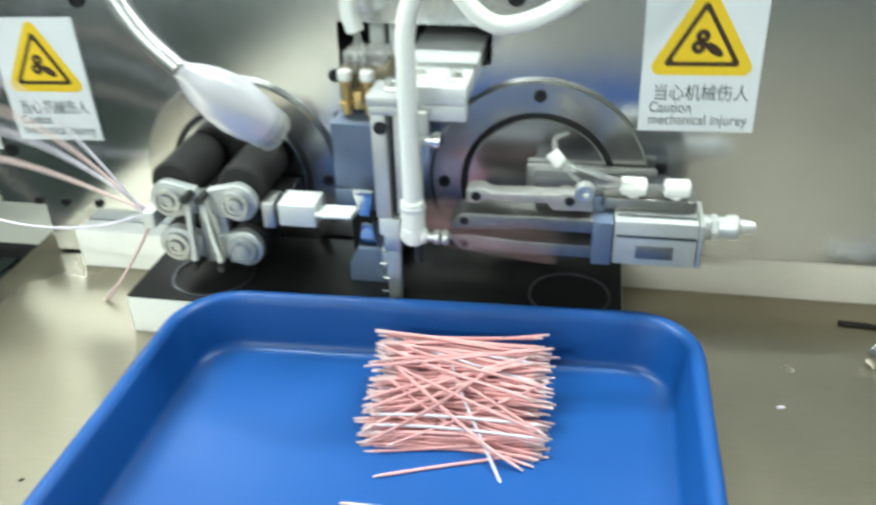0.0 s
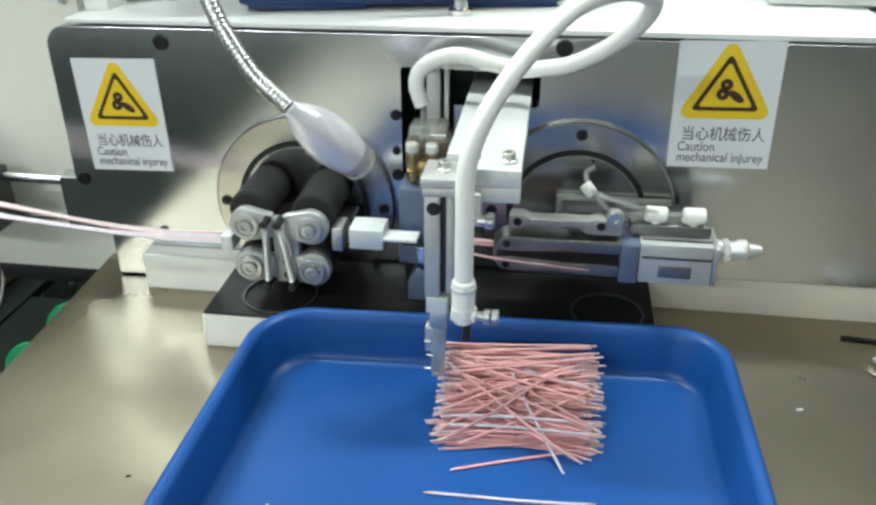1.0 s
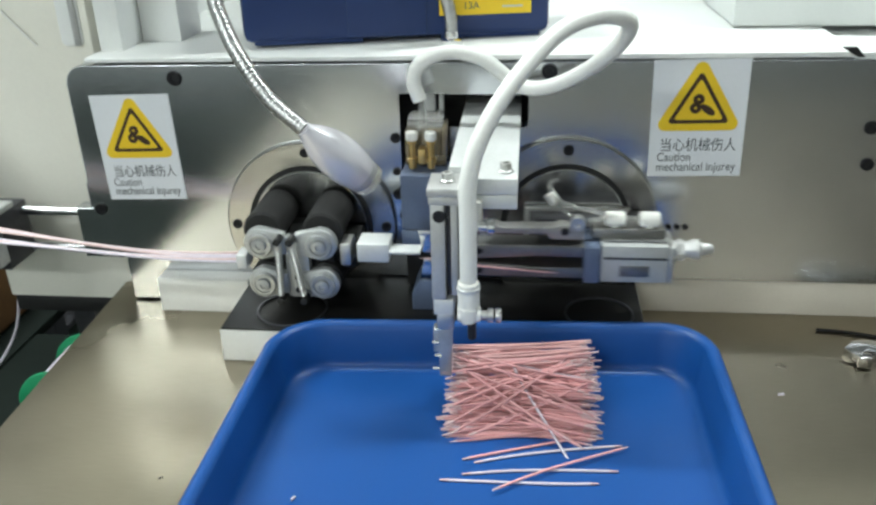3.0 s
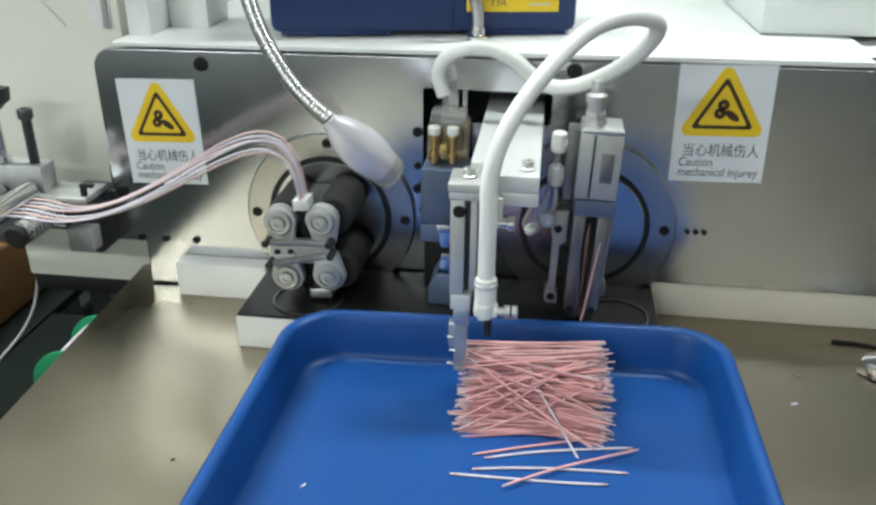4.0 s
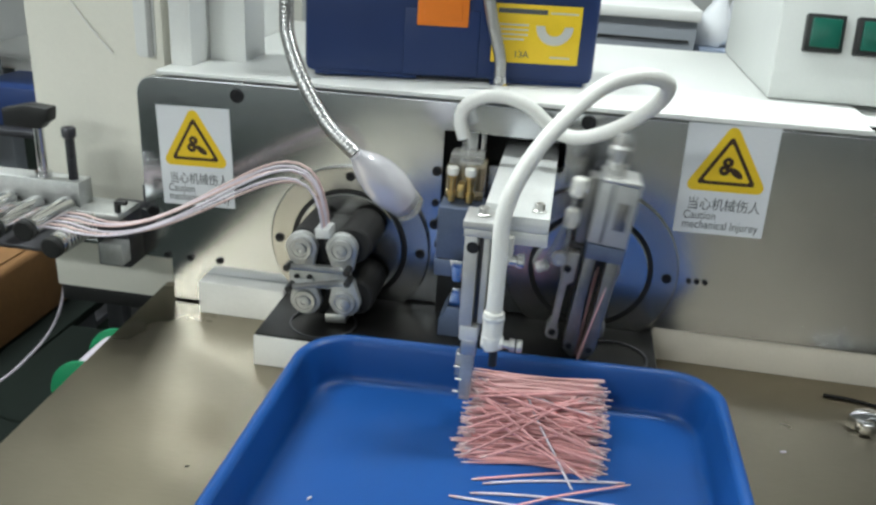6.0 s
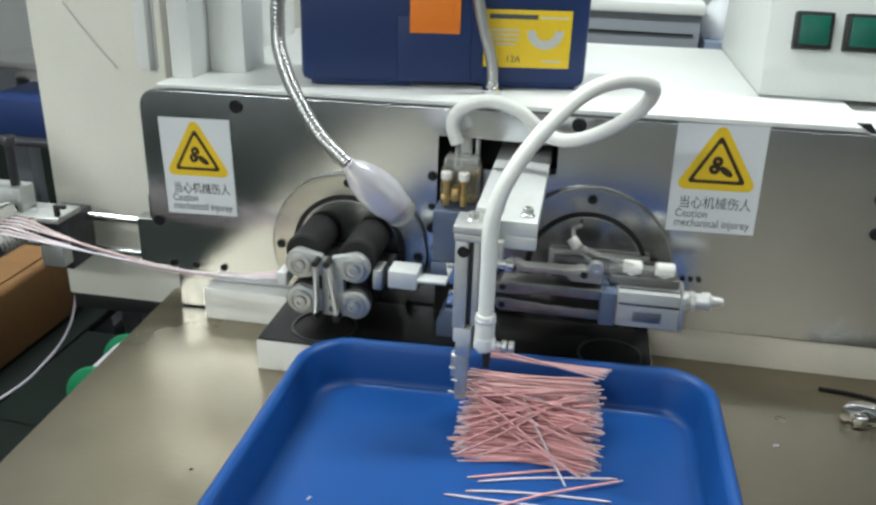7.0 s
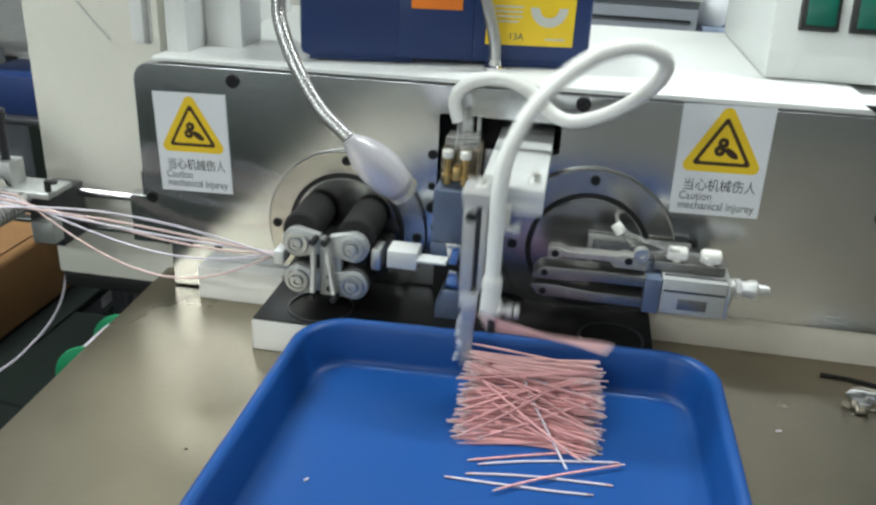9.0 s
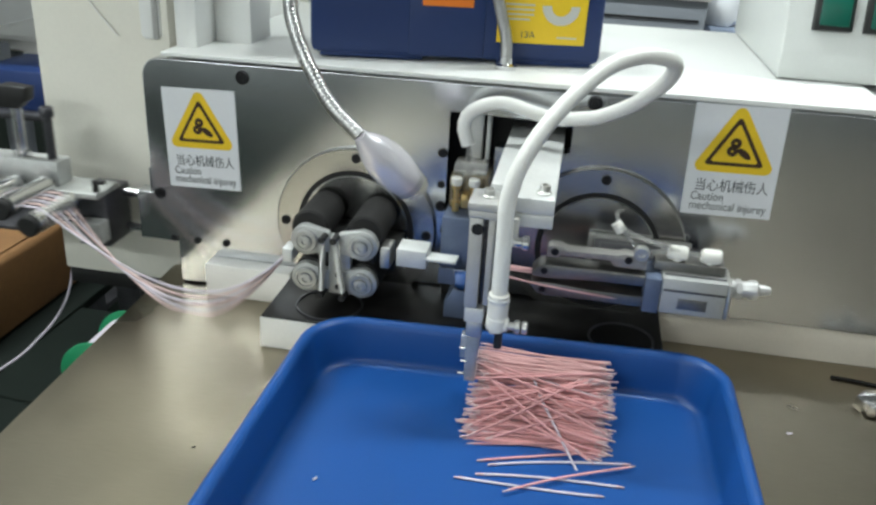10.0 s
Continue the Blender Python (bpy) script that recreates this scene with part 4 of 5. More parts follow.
def tray():
    t = thing("tray", ((TRAY_X[0] + TRAY_X[1]) / 2, 0.31, 0.0), "glossy blue plastic tray holding cut wires", "tray")
    part("basin", tray_band([(0.0160, 0.0), (0.0145, 0.002), (0.0088, 0.034), (0.0120, 0.0436), (0.0138, 0.0400), (0.0172, 0.0130), (0.0180, 0.0088), (0.0198, 0.0058), (0.0228, 0.0044), (0.028, 0.0040)], True), TRAY, t)
    part("rolled_rim", tray_band([(0.0090, 0.034), (0.0022, 0.0345), (0.0004, 0.0355), (0.0, 0.0375), (0.0004, 0.0412), (0.0016, 0.0446), (0.0036, 0.0464), (0.0060, 0.0470), (0.0086, 0.0466), (0.0106, 0.0452), (0.0119, 0.0437)], False), TRAY, t)
    return t


tray()
FLOOR_T = 0.0042


# ---- cut wires ----
WIRE_L, WIRE_R = 0.108, 0.00104


def wire_mesh(k, white, coat=None):
    """A cut wire with a slight bend and two tinned ends; the middle lies at the origin, along x."""
    rng = random.Random(k)
    bend, sway = rng.uniform(-0.0025, 0.0025), rng.uniform(-0.0015, 0.0015)
    n = 12
    pts = [Vector((WIRE_L * (i / n - 0.5), bend * (1 - (2 * i / n - 1) ** 2) + sway * math.sin(5 * i / n), 0)) for i in range(n + 1)]
    bm = bm_tube(pts, WIRE_R, 8)
    count = len(bm.faces)
    for a, b, c in ((pts[0], pts[1], -1), (pts[-1], pts[-2], 1)):
        d = (a - b).normalized()
        tip = bm_lathe([(-0.0015, WIRE_R * 1.03), (0, WIRE_R * 1.03), (0.0, 0.00085), (0.0045, 0.0007), (0.005, 0)], a, d, 8)
        me = bpy.data.meshes.new("tip")
        tip.to_mesh(me)
        tip.free()
        bm.from_mesh(me)
        bpy.data.meshes.remove(me)
    bm.faces.ensure_lookup_table()
    for f in bm.faces[count:]:
        f.material_index = 1
    me = bpy.data.meshes.new("cut_wire")
    bm.to_mesh(me)
    bm.free()
    shade(me, 60)
    me.materials.append(coat or (WIREWHITE if white else WIRE))
    me.materials.append(TINNED)
    return me


PINK = [wire_mesh(k, False) for k in range(8)]
PALE = [wire_mesh(20 + k, True) for k in range(4)]
FRESH = [wire_mesh(30 + k, False, FRESHWIRE) for k in range(4)]


def cut_wire(m, mesh, label="short pale pink wire with tinned ends in the tray"):
    ob = new("cut_wire", mesh)
    ob.matrix_world = m
    return tagged(ob, label, "wire", "cut wires")


def between(a, b, z=None):
    """The pose of a wire whose ends lie at a and b."""
    a, b = Vector(a), Vector(b)
    d = b - a
    m = (a + b) / 2
    return pose(m.x, m.y, m.z, 0, -math.degrees(math.atan2(d.z, math.hypot(d.x, d.y))), math.degrees(math.atan2(d.y, d.x)))


def heap_top(y):
    """The height of the heap's surface, from its front to the tray's rear wall."""
    f = min(max((y - 0.368) / 0.072, 0), 1)
    return 0.008 + 0.038 * f ** 0.9


def heap():
    rng = random.Random(11)
    for i in range(190):
        y = 0.366 + 0.072 * ((i * 0.618) % 1.0)
        layer = i % 6
        z = max(heap_top(y) - (0.0030 * layer + 0.0026 * rng.random()), FLOOR_T + WIRE_R)
        turn = rng.gauss(0, 5.0) if layer > 1 or rng.random() < 0.3 else rng.choice((-1, 1)) * rng.uniform(4, 19)
        if y > 0.424:
            turn *= 0.5
        cut_wire(pose(-0.0155 + rng.gauss(0, 0.0042), y, z, 0, rng.gauss(0, 1.2) - 0.24 * turn, turn), (PINK if rng.random() < 0.97 else PALE)[rng.randrange(4)])
    # wires that lie across the heap
    for y, z, turn in ((0.384, 0.026, -33), (0.390, 0.029, 30), (0.382, 0.022, 27), (0.394, 0.031, -24), (0.400, 0.034, 18), (0.377, 0.018, -28), (0.406, 0.037, -15), (0.414, 0.042, 11), (0.387, 0.028, 36), (0.392, 0.030, -19), (0.398, 0.033, 24), (0.410, 0.040, -12), (0.418, 0.044, 9)):
        cut_wire(pose(-0.014 + 0.01 * math.sin(turn), y, z, 0, -math.degrees(math.atan(0.45 * math.sin(radians(turn)))), turn), PINK[int(abs(turn)) % 8])


heap()
Z0 = FLOOR_T + WIRE_R
FRONT = [((-0.0745, 0.308, Z0), (0.0425, 0.3125, Z0), True), ((-0.0612, 0.332, Z0), (0.0516, 0.3762, Z0), False)]
for a, b, white in FRONT:
    cut_wire(between(a, b), (PALE if white else PINK)[1], "single pale wire lying loose in the blue tray")
cut_wire(between((0.019, 0.346, Z0), (-0.012, 0.40, 0.030)), PALE[2], "pale wire leaning on the heap")
ROLLED = [(((-0.070, 0.372, 0.022), (0.047, 0.378, 0.022)), ((-0.0505, 0.330, Z0), (0.0638, 0.3588, Z0)), True, 1.12), (((-0.072, 0.366, 0.018), (0.045, 0.370, 0.018)), ((-0.0578, 0.316, Z0), (0.0574, 0.3278, Z0)), True, 1.15), (((-0.068, 0.362, 0.015), (0.049, 0.372, 0.015)), ((-0.035, 0.2966, Z0 + 0.0026), (0.0672, 0.3543, Z0 + 0.0026)), False, 1.2)]
ROLLING = [cut_wire(between(*a), (PALE if white else PINK)[0], "single pale wire lying loose in the blue tray") for a, b, white, when in ROLLED]
for x, y, s in ((-0.1803, 0.2785, 0.7), (0.02, 0.26, 0.7)):
    solid("insulation_scrap", bm_tube([(x, y, FLOOR_T + 0.001), (x + 0.003 * s, y + 0.005 * s, FLOOR_T + 0.001)], 0.001, 6), WIREWHITE, "tiny white insulation scrap in the blue tray", "scrap", "scraps")
solid("insulation_scrap", bm_tube([(0.204, 0.443, 0.001), (0.209, 0.4445, 0.001)], 0.001, 6), WIREWHITE, "tiny white insulation scrap on the steel table", "scrap", "scraps")
solid("insulation_scrap", bm_tube([(-0.2897, 0.299, 0.0006), (-0.2872, 0.301, 0.0006)], 0.0006, 6), BLACK, "tiny dark scrap on the steel table", "scrap", "scraps")

DROPS = (0.15, 2.38, 4.58, 6.78, 8.98, 11.2)
BATCH = [[cut_wire(pose(0, 0, 1), FRESH[(i + k) % 4], "freshly cut pale pink wire with tinned ends") for i in range(5)] for k in range(len(DROPS))]


# ---- things on the machine and around it ----
def tool_case():
    t = thing("tool_case", (-0.1465, 0.70, 0.2575), "dark blue plastic tool case with a yellow label", "case")
    w = 0.312

    def put(name, x0, x1, y0, y1, z0, z1, m, b=0.002, parent=None, label=""):
        return part(name, bm_box(-0.1465 + x0 - w / 2, -0.1465 + x1 - w / 2, 0.70 + y0, 0.70 + y1, 0.2575 + z0, 0.2575 + z1, b), m, parent or t, label)

    put("case_body", 0, w, 0.0, 0.12, 0.003, 0.15, CASE, 0.008)
    put("foot_rail", 0.01, 0.12, 0.004, 0.11, 0.0, 0.006, CASE, 0.001)
    put("foot_rail", 0.20, w - 0.01, 0.004, 0.11, 0.0, 0.006, CASE, 0.001)
    put("front_panel", 0.105, 0.185, -0.0015, 0.002, 0.006, 0.075, CASE, 0.001)
    o = put("orange_tag", 0.118, 0.172, -0.0035, 0.0, 0.058, 0.11, ORANGE, 0.0008, label="bright orange plate")
    put("rim", 0.125, 0.165, -0.0045, -0.003, 0.064, 0.105, ORANGE, 0.0005, o)
    y = put("yellow_label", 0.198, 0.292, -0.002, 0.0, 0.024, 0.085, YELLOW, 0.0004, label="yellow printed label")
    words("label_line", "13A", 0.010, pose(-0.1465 + 0.222 - w / 2, 0.6975, 0.2575 + 0.030), INK, y)
    for i, (x0, x1, z) in enumerate(((0.203, 0.255, 0.0755), (0.258, 0.288, 0.0765), (0.205, 0.236, 0.063), (0.205, 0.236, 0.058), (0.205, 0.236, 0.053), (0.205, 0.232, 0.048), (0.262, 0.283, 0.0305))):
        put("print_bar", x0, x1, -0.0024, -0.0019, z, z + (0.005 if i == 0 else 0.0018), INK if i == 0 else ICONGREY, 0.0, y)
    arc = []
    for r0, a0, a1, s in ((0.020, 180, 360, 6), (0.0105, 360, 180, 6)):
        for i in range(s * 2 + 1):
            a = radians(a0 + (a1 - a0) * i / (s * 2))
            arc.append((-0.1465 + 0.264 - w / 2 + r0 * math.cos(a), 0.2575 + 0.064 + r0 * math.sin(a)))
    part("curved_mark", bm_prism(arc, 0.6972, 0.698), ICONGREY, y)
    t.rotation_euler = (0, 0, radians(11))
    t.location = (-0.142, 0.641, 0.2625)
    t.scale = (0.957, 0.957, 0.957)


def control_box():
    t = thing("control_box", (0.4, 0.85, 0.2652), "white metal control box with green square switches", "control box")
    bm = bmesh.new()
    prof = [(0.694, 0.2652), (0.694, 0.292), (0.733, 0.46), (1.0, 0.46), (1.0, 0.2652)]
    a = [bm.verts.new((0.185, y, z)) for y, z in prof]
    b = [bm.verts.new((0.70, y, z)) for y, z in prof]
    bm.faces.new(a)
    bm.faces.new(b[::-1])
    for i in range(5):
        bm.faces.new((a[i], b[i], b[(i + 1) % 5], a[(i + 1) % 5]))
    bmesh.ops.recalc_face_normals(bm, faces=bm.faces)
    bmesh.ops.bevel(bm, geom=bm.edges[:], offset=0.0025, segments=2, affect="EDGES", profile=0.5)
    part("enclosure", bm, mat("light_grey_enamel", (0.64, 0.66, 0.64), 0.36, 0, 0.02, 300, 0.05, stain=0.04, stain_scale=8), t)
    lean = pose(0, 0, 0, -13.07)
    for x in (0.2285, 0.2775, 0.3265):
        base = Vector((x, 0.7034, 0.3325))
        for name, s, d0, d1, m in (("switch_frame", 0.0185, -0.010, 0.004, BLACK), ("switch_cap", 0.0142, -0.0135, -0.0098, BUTTON)):
            bm = bm_box(-s, s, d0, d1, -s, s, 0.0012)
            bmesh.ops.transform(bm, verts=bm.verts[:], matrix=Matrix.Translation(base) @ lean)
            part(name, bm, m, t, "green square switch cap" if m is BUTTON else "")


def cream_cabinet():
    t = thing("cream_cabinet", (-0.53, 0.8, FLOOR_Z), "cream painted sheet metal cabinet behind the table", "cabinet")
    part("shell", bm_box(-0.606, -0.448, 0.625, 1.1, -0.025, 1.0, 0.003), CREAMPAINT, t)
    part("kick_strip", bm_box(-0.603, -0.45, 0.628, 1.1, -0.045, -0.0255, 0.001), BLACK, t)
    part("plinth", bm_box(-0.58, -0.452, 0.74, 1.08, FLOOR_Z, -0.0455, 0.002), BLACK, t)
    part("handle_recess", bm_prism(rounded(-0.479, -0.456, 0.262, 0.42, 0.006), 0.6232, 0.6262, 0.0008), WHITEPAINT, t, "bright white handle plate")
    part("latch", bm_box(-0.464, -0.458, 0.620, 0.6235, 0.263, 0.40, 0.001), PLATED, t)
    part("cord", bm_tube(smooth_path([(-0.56, 0.623, 0.33), (-0.535, 0.6225, 0.297), (-0.505, 0.622, 0.263)], 6), 0.0013, 6), NYLON, t)


def cream_post():
    t = thing("upright_column", (-0.40, 0.75, 0.258), "cream painted upright panel standing on the machine", "column")
    part("post", bm_box(-0.436, -0.412, 0.615, 0.95, 0.258, 0.8, 0.002), WHITEPAINT, t)
    part("panel", bm_box(-0.4115, -0.370, 0.66, 0.72, 0.258, 0.8, 0.002), WHITEPAINT, t)


def carton():
    t = thing("carton", (-0.85, 0.75, -0.245), "brown cardboard carton under the feeder", "carton")
    bm = bm_box(-1.15, -0.83, 0.66, 1.0, -0.245, -0.12, 0.012, 3)
    part("box", bm, CARDBOARD, t)
    part("flap", bm_box(-1.14, -0.842, 0.672, 0.99, -0.1198, -0.117, 0.001), CARDBOARD, t)


def carton_shelf():
    t = thing("carton_stand", (-0.87, 0.82, FLOOR_Z), "dark stand under the carton", "stand")
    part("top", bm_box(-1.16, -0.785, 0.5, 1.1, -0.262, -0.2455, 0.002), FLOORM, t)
    for x in (-1.08, -0.80):
        for y in (0.52, 1.08):
            part("leg", bm_box(x - 0.015, x + 0.015, y - 0.015, y + 0.015, FLOOR_Z, -0.2625, 0.002), DARKSTEEL, t)


def spool():
    t = thing("wire_spool", (-0.60, 0.66, -0.2445), "green plastic spool wound with white wire", "spool")
    part("winding", bm_cyl((-0.60, 0.65, -0.195), (0, 1, 0), 0.09, 0.040, 0.002, 32), WIREWHITE, t, "white wound wire")
    for y in (0.645, 0.738):
        part("flange", bm_lathe([(0, 0), (0, 0.048), (0.001, 0.0495), (0.005, 0.0495), (0.006, 0.048), (0.006, 0)], (-0.60, y, -0.195), (0, 1, 0), 40), GREEN, t)


def loose_cord():
    solid("loose_cord", bm_tube(smooth_path([(-0.606, 0.637, -0.03), (-0.612, 0.64, -0.05), (-0.622, 0.64, -0.078), (-0.640, 0.64, -0.108), (-0.667, 0.64, -0.140), (-0.714, 0.64, -0.185), (-0.78, 0.64, -0.225), (-0.9, 0.62, -0.243)], 8), 0.0018, 6), WIREWHITE, "thin white cord hanging beside the carton", "cord")


def wrench():
    t = thing("wrench", (0.30, 0.5, 0.0), "chrome adjustable wrench on the steel table", "wrench")
    bm = bm_prism([(0.276, 0.000), (0.286, 0.0125), (0.298, 0.0165), (0.312, 0.013), (0.320, 0.006), (0.45, -0.012), (0.452, -0.024), (0.319, -0.008), (0.308, -0.012), (0.302, -0.006), (0.296, -0.001), (0.290, -0.008), (0.280, -0.008)], -0.0065, 0.0065, 0.0015)
    bmesh.ops.transform(bm, verts=bm.verts[:], matrix=Matrix.Translation((0, 0.505, 0.0068)) @ pose(0, 0, 0, -90))
    for v in bm.verts:
        v.co.z = abs(v.co.z)
    part("handle", bm, CHROME, t)
    part("adjusting_screw", bm_cyl((0.303, 0.494, 0.0145), (1, -0.2, 0), 0.012, 0.005, 0.001, 14), CHROME, t)
    part("jaw", bm_box(0.284, 0.296, 0.488, 0.498, 0.001, 0.0135, 0.002), CHROME, t)


def dark_cable():
    solid("dark_cable", bm_tube(smooth_path([(0.268, 0.556, 0.0016), (0.30, 0.552, 0.0016), (0.35, 0.535, 0.0016), (0.45, 0.50, 0.0016), (0.6, 0.5, 0.0016)], 8), 0.0015, 10), RUBBER, "dark rubber cable lying on the table", "cable")


def background():
    t = thing("bench", (0.25, 2.1, FLOOR_Z), "pale workbench behind the machine", "bench")
    part("benchtop", bm_box(-1.6, 1.6, 1.75, 2.6, -0.03, 0.0, 0.004), WHITEPAINT, t)
    for x in (-1.5, 0.0, 1.5):
        for y in (1.8, 2.5):
            part("leg", bm_box(x - 0.025, x + 0.025, y - 0.025, y + 0.025, FLOOR_Z, -0.031, 0.003), GREYBOX, t)
    t = thing("grey_instrument", (0.17, 1.9, 0.0), "grey instrument box with a white lid on the bench", "instrument")
    part("case", bm_box(-0.05, 0.25, 1.80, 2.1, 0.0, 0.213, 0.004), GREYBOX, t)
    part("lid", bm_box(-0.06, 0.255, 1.79, 2.11, 0.2135, 0.240, 0.004), WHITEPAINT, t)
    part("seam", bm_box(-0.045, 0.235, 1.7965, 1.7995, 0.168, 0.172, 0.0), BLACK, t)
    solid("parts_box", bm_box(0.27, 0.62, 1.86, 2.12, 0.0, 0.15, 0.006), mat("pale_blue_paint", (0.30, 0.36, 0.48), 0.5, 0, 0.05, 200, 0.05, stain=0.08), "pale blue parts box on the bench", "box")
    rng = random.Random(3)
    for k in range(5):
        x, y = 0.30 + 0.05 * k, 1.91 + 0.05 * rng.random()
        bag = bm_lathe([(0, 0), (0, 0.03), (0.02, 0.042 + 0.01 * rng.random()), (0.06, 0.038), (0.09 + 0.03 * rng.random(), 0.02), (0.13, 0.012), (0.135, 0)], (x, y, 0.15), (0.1 * rng.random(), 0, 1), 12)
        for v in bag.verts:
            v.co += 0.012 * noise.noise_vector(v.co * 30)
        for v in bag.verts:
            v.co.z = max(v.co.z, 0.15)
        solid("plastic_bag", bag, PAPER, "crumpled white plastic bag on a box", "bag", "plastic bags")
    solid("dark_monitor", bm_box(0.55, 0.75, 2.0, 2.08, 0.0, 0.4, 0.006), BLACK, "dark upright device on the bench", "device")
    t = thing("parts_rack", (-1.2, 1.75, FLOOR_Z), "dark storage rack filled with cartons", "rack")
    for x in (-2.1, -1.02):
        for y in (1.3, 1.68):
            part("upright", bm_box(x - 0.02, x + 0.02, y - 0.02, y + 0.02, FLOOR_Z, 1.2, 0.002), DARKSTEEL, t)
    for z in (-0.5, -0.05, 0.30, 0.70):
        part("shelf", bm_box(-2.1, -1.02, 1.3, 1.68, z - 0.015, z, 0.002), DARKSTEEL, t)
    for k in range(18):
        z = (-0.5, -0.05, 0.30)[k % 3]
        x = -2.05 + 0.165 * (k // 3)
        w, h, d = rng.uniform(0.09, 0.145), rng.uniform(0.10, 0.26), rng.uniform(0.15, 0.3)
        if k >= 12:
            h *= 0.55
        solid("storage_box", bm_box(x, x + w, 1.32, 1.32 + d, z, z + h, 0.004), (CARDBOARD, GREYBOX, CASE, CARDBOARD, PAPER)[(k * 2 + rng.randrange(2)) % 5], "small storage box on the dark rack", "box", "storage boxes")
    solid("stacked_carton", bm_box(-0.62, -0.46, 1.80, 2.0, 0.0, 0.16, 0.006), CARDBOARD, "brown cardboard carton on the bench", "carton")


tool_case()
control_box()
cream_cabinet()
cream_post()
carton()
carton_shelf()
spool()
loose_cord()
wrench()
dark_cable()
background()


# ---- movement ----
def between_rows(rows, t):
    """The value at t, straight from row to row."""
    if t <= rows[0][0]:
        return rows[0][1]
    for (a, p), (b, q) in zip(rows, rows[1:]):
        if t <= b:
            return p + (q - p) * (t - a) / (b - a)
    return rows[-1][1]


HEAD_TURN = [(0, 0), (1.1, 0), (1.2, 8), (1.3, 45), (1.4, 68), (1.5, 77), (1.6, 86), (1.8, 86), (1.9, 40), (2.0, 0), (3.3, 0), (3.4, 5), (3.5, 65), (3.6, 70), (3.7, 80), (3.8, 86), (4.0, 86), (4.1, 45), (4.2, 0), (5.5, 0), (5.6, 5), (5.7, 65), (5.8, 70), (5.9, 78), (6.0, 86), (6.2, 86), (6.3, 45), (6.4, 0), (7.7, 0), (7.8, 2), (7.9, 65), (8.0, 68), (8.1, 78), (8.2, 86), (8.4, 86), (8.5, 80), (8.6, 6), (8.7, 0), (9.9, 0), (10, 0)]
GRIP_TURN = [(0, 0), (1.1, 0), (1.2, 8), (1.3, 40), (1.4, 60), (1.5, 67), (1.6, 86), (1.7, 88), (1.9, 88), (2.0, 45), (2.1, 0), (3.3, 0), (3.4, 8), (3.5, 60), (3.6, 65), (3.7, 67), (3.8, 80), (3.9, 88), (4.1, 88), (4.2, 42), (4.3, 4), (4.4, 0), (5.5, 0), (5.6, 6), (5.7, 52), (5.8, 62), (5.9, 67), (6.0, 84), (6.1, 88), (6.3, 88), (6.4, 42), (6.5, 0), (7.7, 0), (7.8, 4), (7.9, 52), (8.0, 67), (8.1, 70), (8.2, 87), (8.3, 88), (8.5, 88), (8.6, 35), (8.7, 2), (8.8, 0), (10, 0)]
GRIP_SLIDE = [(0, 0.042), (0.2, 0.045), (0.3, 0.03), (0.5, 0.014), (0.7, 0.0), (0.8, 0.015), (0.9, 0.03), (1.0, 0.032), (1.2, 0.040), (2.0, 0.042), (2.1, 0.05), (2.4, 0.05), (2.7, 0.014), (2.9, 0), (3.1, 0.02), (3.3, 0.032), (3.4, 0.042), (4.3, 0.042), (4.4, 0.05), (4.6, 0.05), (4.7, 0.03), (4.8, 0.018), (5.0, 0.0), (5.2, 0.0), (5.4, 0.028), (5.5, 0.032), (5.6, 0.042), (6.4, 0.042), (6.5, 0.05), (6.8, 0.05), (6.9, 0.025), (7.0, 0.012), (7.2, 0.0), (7.4, 0.0), (7.5, 0.022), (7.7, 0.032), (7.8, 0.042), (8.6, 0.042), (8.7, 0.05), (9.0, 0.05), (9.1, 0.03), (9.2, 0.012), (9.4, 0.0), (9.6, 0.0), (9.7, 0.018), (9.9, 0.034), (10, 0.040)]
FEED_SLIDE = [(0, 0.01), (0.3, 0), (1.0, 0), (1.1, 0.03), (1.3, 0.078), (2.0, 0.078), (2.2, 0.05), (2.5, 0), (3.1, 0), (3.3, 0.02), (3.4, 0.06), (3.5, 0.078), (4.2, 0.078), (4.3, 0.07), (4.4, 0.04), (4.5, 0.021), (4.6, 0.01), (4.8, 0), (5.4, 0), (5.5, 0.013), (5.6, 0.05), (5.7, 0.07), (5.8, 0.078), (6.4, 0.078), (6.6, 0.03), (6.8, 0), (7.6, 0), (7.7, 0.02), (7.8, 0.05), (7.9, 0.074), (8.0, 0.078), (8.7, 0.078), (8.8, 0.05), (8.9, 0.02), (9.0, 0), (9.7, 0), (9.8, 0.01), (9.9, 0.03), (10, 0.046)]
CUTS = (0.9, 3.1, 5.3, 7.5, 9.7)
